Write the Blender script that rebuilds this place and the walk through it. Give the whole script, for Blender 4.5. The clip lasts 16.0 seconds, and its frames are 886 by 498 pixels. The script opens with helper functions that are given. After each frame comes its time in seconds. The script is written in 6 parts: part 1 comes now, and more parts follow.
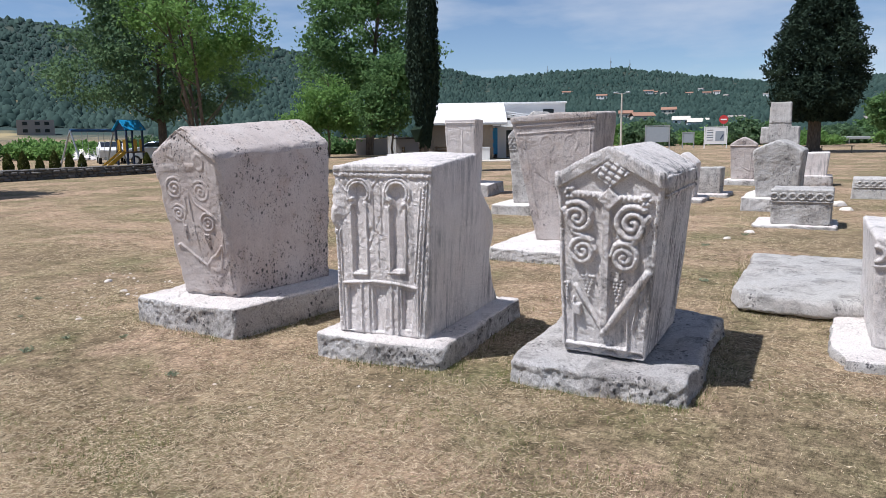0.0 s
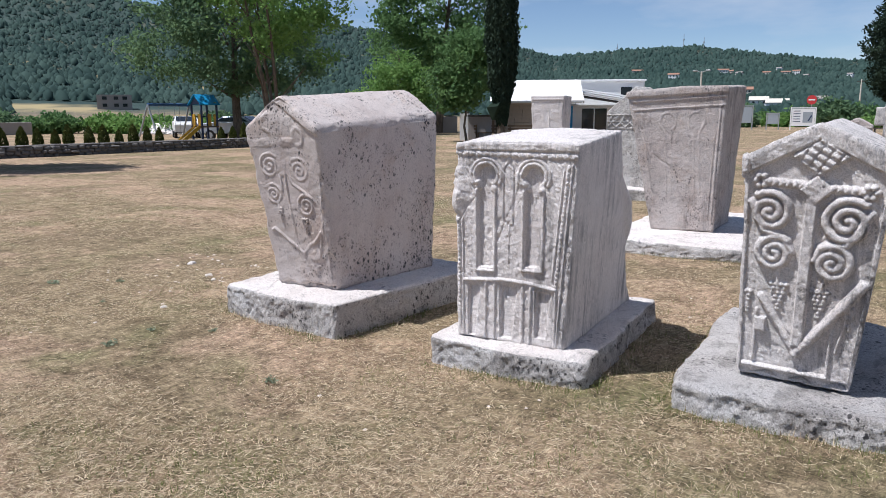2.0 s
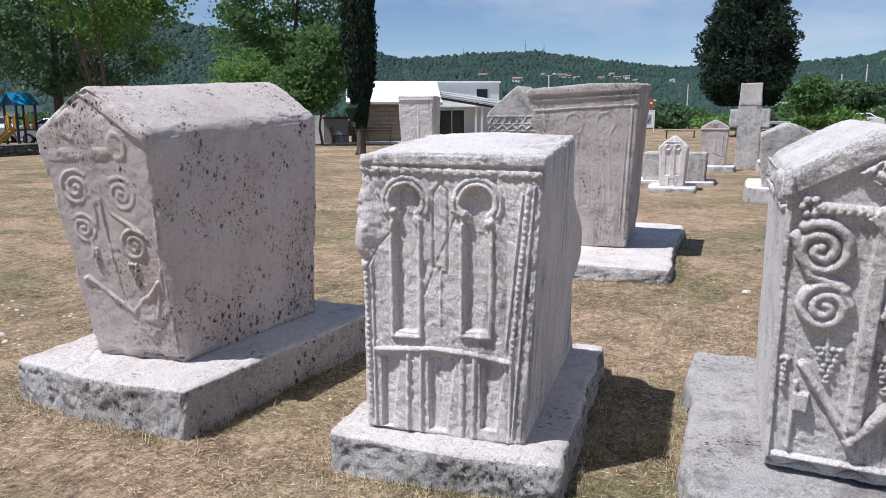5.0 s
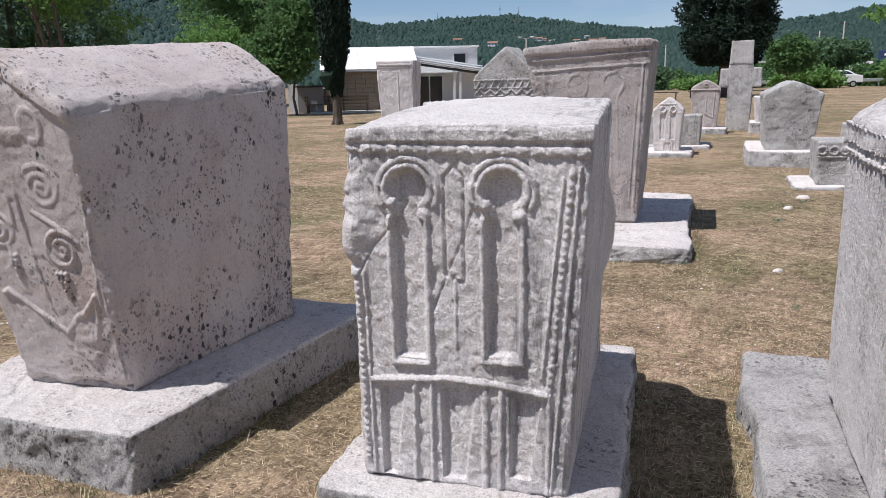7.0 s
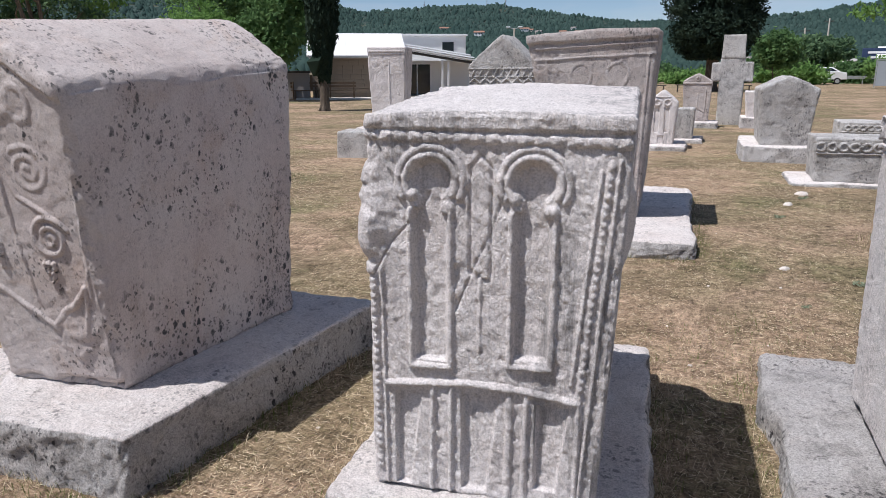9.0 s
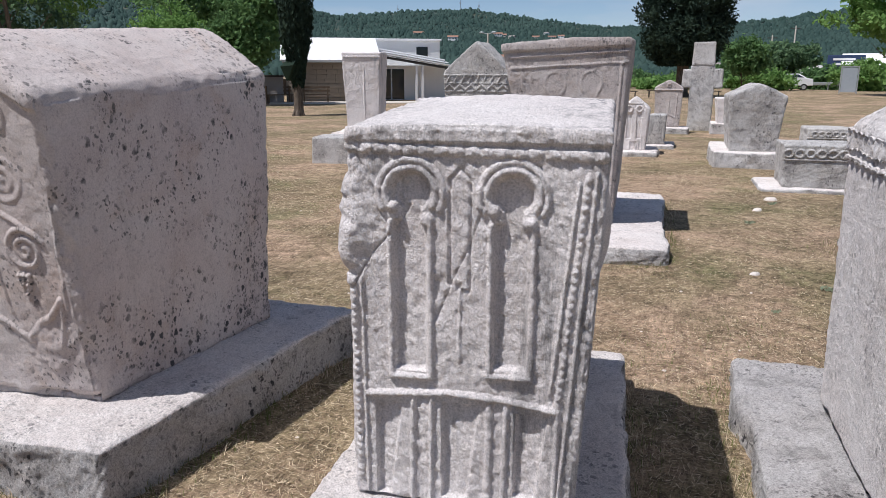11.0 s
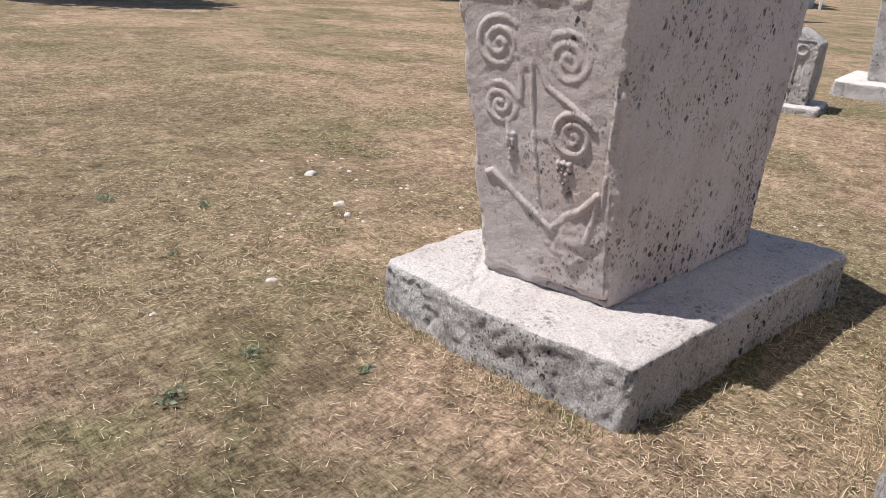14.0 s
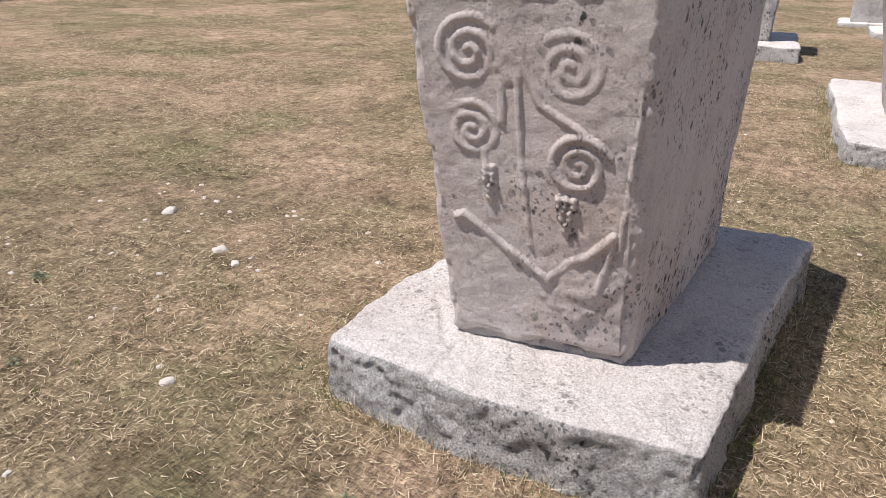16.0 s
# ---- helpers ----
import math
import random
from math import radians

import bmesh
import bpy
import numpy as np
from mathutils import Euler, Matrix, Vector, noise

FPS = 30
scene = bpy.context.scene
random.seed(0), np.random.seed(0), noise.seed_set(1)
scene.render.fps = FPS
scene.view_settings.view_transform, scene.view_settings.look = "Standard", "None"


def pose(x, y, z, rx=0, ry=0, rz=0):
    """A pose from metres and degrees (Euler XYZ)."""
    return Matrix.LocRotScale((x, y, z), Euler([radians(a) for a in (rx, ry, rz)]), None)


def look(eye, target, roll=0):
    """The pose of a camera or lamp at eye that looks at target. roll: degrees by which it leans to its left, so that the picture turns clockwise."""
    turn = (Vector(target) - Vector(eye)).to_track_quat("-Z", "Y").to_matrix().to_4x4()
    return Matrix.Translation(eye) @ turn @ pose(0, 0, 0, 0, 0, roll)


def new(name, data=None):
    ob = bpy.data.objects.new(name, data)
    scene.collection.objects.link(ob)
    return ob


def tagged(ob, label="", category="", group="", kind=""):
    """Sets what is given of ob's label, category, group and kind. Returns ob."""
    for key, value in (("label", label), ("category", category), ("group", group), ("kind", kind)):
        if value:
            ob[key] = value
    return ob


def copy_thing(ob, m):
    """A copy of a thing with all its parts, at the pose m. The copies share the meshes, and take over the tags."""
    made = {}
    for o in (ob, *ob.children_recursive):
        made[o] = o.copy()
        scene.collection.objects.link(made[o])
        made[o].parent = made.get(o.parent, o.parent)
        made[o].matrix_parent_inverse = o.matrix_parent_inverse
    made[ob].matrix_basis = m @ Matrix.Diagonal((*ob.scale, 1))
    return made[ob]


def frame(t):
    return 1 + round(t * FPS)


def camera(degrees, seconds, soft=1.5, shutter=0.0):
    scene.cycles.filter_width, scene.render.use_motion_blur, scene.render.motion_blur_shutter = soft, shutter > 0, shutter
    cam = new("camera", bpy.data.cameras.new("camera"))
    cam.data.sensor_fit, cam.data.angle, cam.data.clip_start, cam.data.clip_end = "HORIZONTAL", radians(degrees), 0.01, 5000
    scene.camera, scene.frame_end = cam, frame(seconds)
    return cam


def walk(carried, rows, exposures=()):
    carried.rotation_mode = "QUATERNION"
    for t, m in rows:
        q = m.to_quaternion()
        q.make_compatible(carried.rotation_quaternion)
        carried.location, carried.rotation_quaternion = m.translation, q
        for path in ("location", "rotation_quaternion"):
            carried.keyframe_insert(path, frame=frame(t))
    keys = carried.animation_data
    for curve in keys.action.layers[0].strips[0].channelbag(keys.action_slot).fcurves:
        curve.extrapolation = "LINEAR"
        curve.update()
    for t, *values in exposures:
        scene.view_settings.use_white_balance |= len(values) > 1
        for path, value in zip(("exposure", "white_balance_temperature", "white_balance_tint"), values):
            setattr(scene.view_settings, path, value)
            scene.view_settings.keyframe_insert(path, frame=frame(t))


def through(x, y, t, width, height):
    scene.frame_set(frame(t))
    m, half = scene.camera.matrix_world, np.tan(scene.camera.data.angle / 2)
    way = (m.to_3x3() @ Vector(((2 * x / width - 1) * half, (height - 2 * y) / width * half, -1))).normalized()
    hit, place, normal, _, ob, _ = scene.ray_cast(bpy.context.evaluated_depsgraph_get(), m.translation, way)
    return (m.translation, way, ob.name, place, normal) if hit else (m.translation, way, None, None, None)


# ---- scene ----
cam = camera(63.0, 16.0, 0.7)
PATH = [
    (0, (0.065, 0.134, 1.558), (-1.003, 1.795, 1.246), -0.9),
    (0.5, (-0.134, 0.177, 1.55), (-1.206, 1.836, 1.234), -0.2),
    (1, (-0.291, 0.254, 1.525), (-1.412, 1.873, 1.175), 0.2),
    (1.5, (-0.51, 0.403, 1.54), (-1.69, 1.978, 1.183), -0.3),
    (2, (-0.734, 0.509, 1.526), (-1.936, 2.065, 1.158), -0.3),
    (2.5, (-0.988, 0.57, 1.524), (-2.171, 2.14, 1.154), -0.6),
    (3, (-1.163, 0.666, 1.51), (-2.284, 2.276, 1.125), -0.4),
    (3.5, (-1.309, 0.867, 1.485), (-2.395, 2.5, 1.092), -0.6),
    (4, (-1.428, 1.102, 1.504), (-2.455, 2.768, 1.095), -0.8),
    (4.5, (-1.541, 1.271, 1.49), (-2.495, 2.981, 1.083), -0.5),
    (5, (-1.709, 1.47, 1.513), (-2.574, 3.236, 1.149), -0.2),
    (5.2, (-1.751, 1.533, 1.511), (-2.582, 3.314, 1.142), -0.1),
    (7.3, (-2.193, 2.092, 1.494), (-3.0, 3.862, 1.033), -1.5),
    (7.5, (-2.246, 2.11, 1.495), (-3.049, 3.881, 1.03), -1.4),
    (8, (-2.282, 2.154, 1.487), (-3.073, 3.933, 1.026), -0.9),
    (8.5, (-2.291, 2.164, 1.474), (-3.068, 3.946, 1.005), -0.6),
    (9, (-2.29, 2.148, 1.478), (-3.052, 3.934, 0.997), -0.2),
    (11.5, (-2.306, 2.111, 1.506), (-2.986, 3.931, 1.036), 0.4),
    (12, (-2.333, 2.074, 1.479), (-3.043, 3.882, 0.999), 2.1),
    (12.4, (-2.399, 2.066, 1.459), (-3.316, 3.769, 0.951), 3.4),
    (12.5, (-2.423, 2.062, 1.45), (-3.394, 3.733, 0.936), 3.4),
    (12.7, (-2.511, 2.033, 1.443), (-3.629, 3.603, 0.91), 2.3),
    (13, (-2.651, 2.079, 1.411), (-3.925, 3.476, 0.759), 1.1),
    (13.5, (-2.886, 2.054, 1.404), (-4.271, 3.278, 0.642), 2.3),
    (14, (-3.216, 1.943, 1.42), (-4.517, 3.267, 0.677), 3.1),
    (14.5, (-3.42, 1.882, 1.419), (-4.719, 3.209, 0.676), 2.5),
    (15, (-3.661, 1.977, 1.402), (-4.883, 3.357, 0.626), -0.0),
    (15.5, (-3.881, 2.122, 1.419), (-4.92, 3.634, 0.624), 0.5),
    (16, (-3.981, 2.201, 1.436), (-4.907, 3.785, 0.641), 0.8),
]
walk(cam, [(t, look(eye, target, roll)) for t, eye, target, roll in PATH], [(0.0, 0.2, 6150, 12), (5.2, 0.15, 6100, 12), (7.5, 0.0, 6250, 13), (11.5, 0.0, 6250, 13), (12.6, 0.02, 6300, 13), (14.0, 0.16, 6600, 13), (16.0, 0.16, 6600, 13)])

# ---- light ----
SUN = Vector((-0.295, -0.335, 0.895)).normalized()
world = bpy.data.worlds.new("sky")
scene.world = world
world.use_nodes = True
wn = world.node_tree.nodes
sky = wn.new("ShaderNodeTexSky")
sky.sky_type = "NISHITA"
sky.sun_disc = False
sky.sun_elevation = math.asin(SUN.z)
sky.sun_rotation = math.atan2(SUN.x, SUN.y)
sky.air_density, sky.dust_density, sky.ozone_density = 0.75, 0.12, 2.2
wn["Background"].inputs["Strength"].default_value = 0.09
# thin streaks of fair-weather cloud over the whole sky
wl = world.node_tree.links
sky_co = wn.new("ShaderNodeMapping")
sky_co.inputs["Scale"].default_value = (2.2, 2.2, 9.0)
wl.new(wn.new("ShaderNodeTexCoord").outputs["Generated"], sky_co.inputs["Vector"])
cloud_noise = wn.new("ShaderNodeTexNoise")
cloud_noise.inputs["Scale"].default_value, cloud_noise.inputs["Detail"].default_value, cloud_noise.inputs["Roughness"].default_value = 1.6, 7.0, 0.55
wl.new(sky_co.outputs[0], cloud_noise.inputs["Vector"])
cloud_ramp = wn.new("ShaderNodeValToRGB")
cloud_ramp.color_ramp.elements[0].position, cloud_ramp.color_ramp.elements[1].position = 0.45, 0.72
cloud_ramp.color_ramp.elements[1].color = (0.55, 0.55, 0.55, 1)
wl.new(cloud_noise.outputs["Fac"], cloud_ramp.inputs["Fac"])
cloud_mix = wn.new("ShaderNodeMix")
cloud_mix.data_type = "RGBA"
wl.new(cloud_ramp.outputs["Color"], cloud_mix.inputs[0])
wl.new(sky.outputs[0], cloud_mix.inputs[6])
cloud_mix.inputs[7].default_value = (6.6, 7.0, 7.6, 1)
wl.new(cloud_mix.outputs[2], wn["Background"].inputs["Color"])
sun_data = bpy.data.lights.new("sun", "SUN")
sun_data.energy, sun_data.angle, sun_data.color = 5.0, radians(0.53), (1.0, 0.975, 0.945)
sun = new("sun", sun_data)
sun.rotation_mode = "QUATERNION"
sun.rotation_quaternion = SUN.to_track_quat("Z", "Y")
sun.location = (0, 0, 60)

# ---- materials ----
class Nodes:
    """Small builder for a procedural material."""

    def __init__(self, name, rough=0.9, spec=0.3, metal=0.0):
        self.mat = bpy.data.materials.new(name)
        self.mat.use_nodes = True
        self.tree = self.mat.node_tree
        self.bsdf = self.tree.nodes["Principled BSDF"]
        self.bsdf.inputs["Roughness"].default_value = rough
        self.bsdf.inputs["Specular IOR Level"].default_value = spec
        self.bsdf.inputs["Metallic"].default_value = metal
        self.co = self.tree.nodes.new("ShaderNodeTexCoord").outputs["Object"]

    def add(self, kind, ins=()):
        n = self.tree.nodes.new(kind)
        for k, v in dict(ins).items():
            if isinstance(v, bpy.types.NodeSocket):
                self.tree.links.new(v, n.inputs[k])
            else:
                n.inputs[k].default_value = v
        return n

    def noise(self, scale, detail=4.0, rough=0.6, co=None, warp=0.0):
        return self.add("ShaderNodeTexNoise", {"Vector": co or self.co, "Scale": scale, "Detail": detail, "Roughness": rough, "Distortion": warp}).outputs["Fac"]

    def cells(self, scale, co=None, feature="F1", out="Distance", rand=1.0):
        n = self.add("ShaderNodeTexVoronoi", {"Vector": co or self.co, "Scale": scale, "Randomness": rand})
        n.feature = feature
        return n.outputs[out]

    def stretch(self, x, y, z):
        return self.add("ShaderNodeMapping", {"Vector": self.co, "Scale": (x, y, z)}).outputs[0]

    def ramp(self, fac, *stops):
        n = self.add("ShaderNodeValToRGB", {"Fac": fac})
        el = n.color_ramp.elements
        while len(el) < len(stops):
            el.new(0.5)
        for e, (p, c) in zip(el, stops):
            e.position = p
            e.color = (c, c, c, 1) if isinstance(c, (int, float)) else (*c, 1)
        return n.outputs["Color"]

    def mix(self, fac, a, b, mode="MIX"):
        n = self.add("ShaderNodeMix")
        n.data_type, n.blend_type = "RGBA", mode
        for sock, v in ((n.inputs[0], fac), (n.inputs[6], a), (n.inputs[7], b)):
            if isinstance(v, bpy.types.NodeSocket):
                self.tree.links.new(v, sock)
            elif isinstance(v, (int, float)):
                sock.default_value = v
            else:
                sock.default_value = (*v, 1)
        return n.outputs[2]

    def maths(self, op, a, b=0.0):
        n = self.tree.nodes.new("ShaderNodeMath")
        n.operation = op
        for sock, v in zip(n.inputs, (a, b)):
            if isinstance(v, bpy.types.NodeSocket):
                self.tree.links.new(v, sock)
            else:
                sock.default_value = v
        return n.outputs[0]

    def split(self, v=None):
        return self.add("ShaderNodeSeparateXYZ", {"Vector": v or self.co}).outputs

    def done(self, color, height=None, strength=0.5, dist=0.01, rough=None):
        if isinstance(color, bpy.types.NodeSocket):
            self.tree.links.new(color, self.bsdf.inputs["Base Color"])
        else:
            self.bsdf.inputs["Base Color"].default_value = (*color, 1)
        if height is not None:
            bump = self.add("ShaderNodeBump", {"Height": height, "Strength": strength, "Distance": dist})
            self.tree.links.new(bump.outputs[0], self.bsdf.inputs["Normal"])
        if rough is not None:
            self.tree.links.new(rough, self.bsdf.inputs["Roughness"])
        return self.mat


def limestone(name, pale, warm, specks=0.5, side=0.0, rust=0.25, crust=0.35, grain=1.0, streak=0.0, chisel=1.0):
    """Weathered limestone: pale ground, warm blotches, grey crust, black lichen spots, runs of dark algae and tool marks;
    side: lichen towards the stone's +x flank and its far end."""
    n = Nodes(name, 0.92, 0.2)
    col = n.mix(n.ramp(n.noise(2.2, 6, 0.65), (0.35, 0.0), (0.68, 1.0)), pale, warm)
    col = n.mix(n.maths("MULTIPLY", n.ramp(n.noise(3.1, 8, 0.75, warp=0.6), (0.52, 0.0), (0.66, 1.0)), rust), col, (0.40, 0.25, 0.15))
    col = n.mix(n.maths("MULTIPLY", n.ramp(n.noise(4.5, 9, 0.78, warp=0.4), (0.5, 0.0), (0.6, 1.0)), crust), col, (0.2, 0.19, 0.185))
    x, y, z = n.split()
    flank = n.maths("MULTIPLY", n.ramp(n.maths("ADD", n.maths("MULTIPLY", x, 1.1), n.maths("MULTIPLY", n.noise(1.6, 3), 0.5)), (0.35, 0.0), (0.75, 1.0)), side)
    end = n.maths("MULTIPLY", n.ramp(n.maths("SUBTRACT", n.maths("ADD", y, n.maths("MULTIPLY", n.noise(2.1, 4), 0.7)), n.maths("MULTIPLY", z, 0.75)), (0.0, 0.0), (0.75, 1.0)), flank)
    wob = n.mix(0.035, n.co, n.add("ShaderNodeTexNoise", {"Vector": n.co, "Scale": 34.0, "Detail": 4.0}).outputs["Color"])
    wob = n.add("ShaderNodeMapping", {"Vector": wob, "Scale": (1.0, 1.0, 0.72)}).outputs[0]
    big = n.ramp(n.cells(27.0, wob), (0.24, 1.0), (0.34, 0.0))
    small = n.ramp(n.cells(58.0, wob), (0.22, 1.0), (0.36, 0.0))
    spot = n.maths("MAXIMUM", n.maths("MULTIPLY", big, n.ramp(n.noise(12.0, 2), (0.46, 0.0), (0.52, 1.0))), n.maths("MULTIPLY", small, 0.75))
    where = n.ramp(n.maths("ADD", n.noise(3.3, 6, 0.7), n.maths("ADD", n.maths("MULTIPLY", flank, 0.05), n.maths("MULTIPLY", end, 0.22))), (0.46, 0.0), (0.6, 1.0))
    col = n.mix(n.maths("MULTIPLY", n.maths("MULTIPLY", spot, where), min(1.0, specks * 1.3)), col, (0.075, 0.072, 0.074))
    cloud = n.ramp(n.maths("ADD", n.noise(9.0, 10, 0.85), n.maths("MULTIPLY", end, 0.13)), (0.585, 0.0), (0.67, 1.0))
    col = n.mix(n.maths("MULTIPLY", cloud, specks), col, (0.10, 0.097, 0.097))
    if streak:
        run = n.noise(1.0, 7, 0.72, co=n.stretch(19, 19, 1.6), warp=0.35)
        area = n.ramp(n.maths("ADD", n.noise(1.7, 4), n.maths("MULTIPLY", flank, 0.3)), (0.5, 0.0), (0.72, 1.0))
        col = n.mix(n.maths("MULTIPLY", n.maths("MULTIPLY", n.ramp(run, (0.47, 0.0), (0.6, 1.0)), area), streak), col, (0.13, 0.13, 0.135))
    fine = n.noise(150.0, 5, 0.8)
    col = n.mix(min(0.9, 0.62 * grain), col, n.mix(n.ramp(fine, (0.36, 0.0), (0.56, 1.0)), (0.52, 0.51, 0.50), (1.16, 1.16, 1.16)), "MULTIPLY")
    mid = n.ramp(n.noise(48.0, 7, 0.82, warp=0.8), (0.36, 0.0), (0.48, 1.0))
    col = n.mix(min(0.8, 0.55 * grain), col, n.mix(mid, (0.68, 0.67, 0.66), (1.1, 1.1, 1.1)), "MULTIPLY")
    pit = n.ramp(n.cells(70.0), (0.0, 0.0), (0.35, 1.0))
    tool = n.noise(62.0, 4, 0.75, co=n.add("ShaderNodeMapping", {"Vector": n.co, "Rotation": (0.5, 0.75, 0.3), "Scale": (1.0, 1.0, 0.4)}).outputs[0], warp=1.1)
    h = n.maths("ADD", n.maths("MULTIPLY", fine, 0.8), n.maths("ADD", n.maths("MULTIPLY", n.noise(45.0, 7, 0.8), 1.1), n.maths("ADD", n.maths("MULTIPLY", pit, 0.35), n.maths("MULTIPLY", tool, 1.3 * chisel))))
    return n.done(col, h, min(0.95, 0.7 * grain), 0.013)


M_STONE_A = limestone("limestone_speckled", (0.60, 0.545, 0.515), (0.53, 0.45, 0.42), 1.0, 1.0, 0.3, 0.12, 0.62, 0.15, 0.3)
M_STONE_B = limestone("limestone_pale", (0.80, 0.755, 0.73), (0.75, 0.69, 0.665), 0.2, 0.4, 0.05, 0.06, 1.0, 0.7, 1.5)
M_STONE_C = limestone("limestone_veined", (0.78, 0.745, 0.725), (0.74, 0.685, 0.66), 0.45, 0.8, 0.08, 0.15, 1.05, 0.85, 1.4)
M_STONE_D = limestone("limestone_rosy", (0.56, 0.515, 0.49), (0.50, 0.43, 0.40), 0.6, 0.4, 0.3, 0.35, 1.0, 0.6, 0.8)
M_STONE_E = limestone("limestone_grey", (0.60, 0.585, 0.565), (0.55, 0.52, 0.49), 0.7, 0.4, 0.1, 0.5, 1.5, 0.4)
M_CHIP = limestone("limestone_chip", (0.80, 0.74, 0.68), (0.76, 0.68, 0.62), 0.1, 0.0, 0.05, 0.05, 0.8)
M_PLINTH = limestone("limestone_plinth", (0.78, 0.735, 0.705), (0.73, 0.66, 0.625), 0.45, 0.25, 0.06, 0.14, 1.2, 0.0, 0.6)
M_GREYED = limestone("limestone_greyed", (0.60, 0.58, 0.57), (0.54, 0.505, 0.485), 0.7, 0.2, 0.1, 0.55, 1.5)
# plinth sides: lichen crust, plus a darker tone for weakly lit upright faces
M_CRUST_SHADE = limestone("limestone_crusted_shade", (0.62, 0.60, 0.585), (0.54, 0.505, 0.475), 0.8, 0.3, 0.08, 0.6, 1.6)


# ---- shapes ----
def hashed(ix, iy, iz):
    v = np.sin(ix * 127.1 + iy * 311.7 + iz * 74.7) * 43758.5453
    return v - np.floor(v)


def value_noise(p, scale=1.0):
    """Value noise of an (n, 3) array, 0 to 1."""
    q = p * scale
    i = np.floor(q)
    f = q - i
    f = f * f * (3 - 2 * f)
    out = np.zeros(len(p))
    for dx in (0, 1):
        wx = f[:, 0] if dx else 1 - f[:, 0]
        for dy in (0, 1):
            wy = f[:, 1] if dy else 1 - f[:, 1]
            for dz in (0, 1):
                wz = f[:, 2] if dz else 1 - f[:, 2]
                out += wx * wy * wz * hashed(i[:, 0] + dx, i[:, 1] + dy, i[:, 2] + dz)
    return out


def fbm(p, scale, octaves=4, gain=0.5):
    """Sum of octaves, about -1 to 1."""
    out, amp, total = np.zeros(len(p)), 1.0, 0.0
    for k in range(octaves):
        out += amp * (2 * value_noise(p + 17.3 * k, scale * 2 ** k) - 1)
        total += amp
        amp *= gain
    return out / total


def mesh_of(name, verts, faces, material, smooth=False):
    me = bpy.data.meshes.new(name)
    me.from_pydata([tuple(v) for v in verts] if not isinstance(verts, np.ndarray) else verts.tolist(), [], faces if isinstance(faces, list) else faces.tolist())
    if material:
        me.materials.append(material)
    if smooth:
        me.polygons.foreach_set("use_smooth", [True] * len(me.polygons))
    me.update()
    return me


def part(name, bm, material, parent=None, label=""):
    """Links a bmesh as one mesh object under a thing or part."""
    me = bpy.data.meshes.new(name)
    bm.to_mesh(me)
    bm.free()
    if material:
        me.materials.append(material)
    ob = new(name, me)
    ob.parent = parent
    return tagged(ob, label)


def part_mesh(name, me, parent=None, label=""):
    ob = new(name, me)
    ob.parent = parent
    return tagged(ob, label)


# the far ground lies a hand higher than the near; far things keep their bearing from the walk
FAR = Matrix.Translation((-2.0, 1.7, 1.5)) @ Matrix.Scale(0.91, 4) @ Matrix.Translation((2.0, -1.7, -1.5))


def thing(name, m, label, category, group="", kind=""):
    ob = new(name)
    ob.empty_display_size = 0.1
    at = m.translation
    ob.matrix_world = FAR @ m if (at.y > 10 or at.x < -10) and at.length < 126 else m
    return tagged(ob, label, category, group, kind)


def box_bm(sx, sy, sz, at=(0, 0, 0), bevel=0.0, rot=None, bm=None):
    """A box with its middle at `at`, bevelled."""
    bm = bm or bmesh.new()
    made = bmesh.ops.create_cube(bm, size=1.0)["verts"]
    m = Matrix.Translation(at) @ (rot or Matrix()) @ Matrix.Diagonal((sx, sy, sz, 1))
    bmesh.ops.transform(bm, matrix=m, verts=made)
    if bevel:
        edges = list({e for v in made for e in v.link_edges})
        bmesh.ops.bevel(bm, geom=edges, offset=bevel, segments=1, affect="EDGES", profile=0.5)
    return bm


def rod_bm(a, b, r0, r1=None, seg=8, bm=None):
    """A tapered rod from a to b."""
    bm = bm or bmesh.new()
    a, b = Vector(a), Vector(b)
    m = Matrix.Translation((a + b) / 2) @ (b - a).to_track_quat("Z", "Y").to_matrix().to_4x4()
    bmesh.ops.create_cone(bm, cap_ends=True, segments=seg, radius1=r0, radius2=r0 if r1 is None else r1, depth=(b - a).length, matrix=m)
    return bm


def spaced(n, tight):
    """n + 1 steps from 0 to 1, tighter towards both ends."""
    s = np.linspace(0, 1, n + 1)
    return (1 - tight) * s + tight * (0.5 - 0.5 * np.cos(np.pi * s))


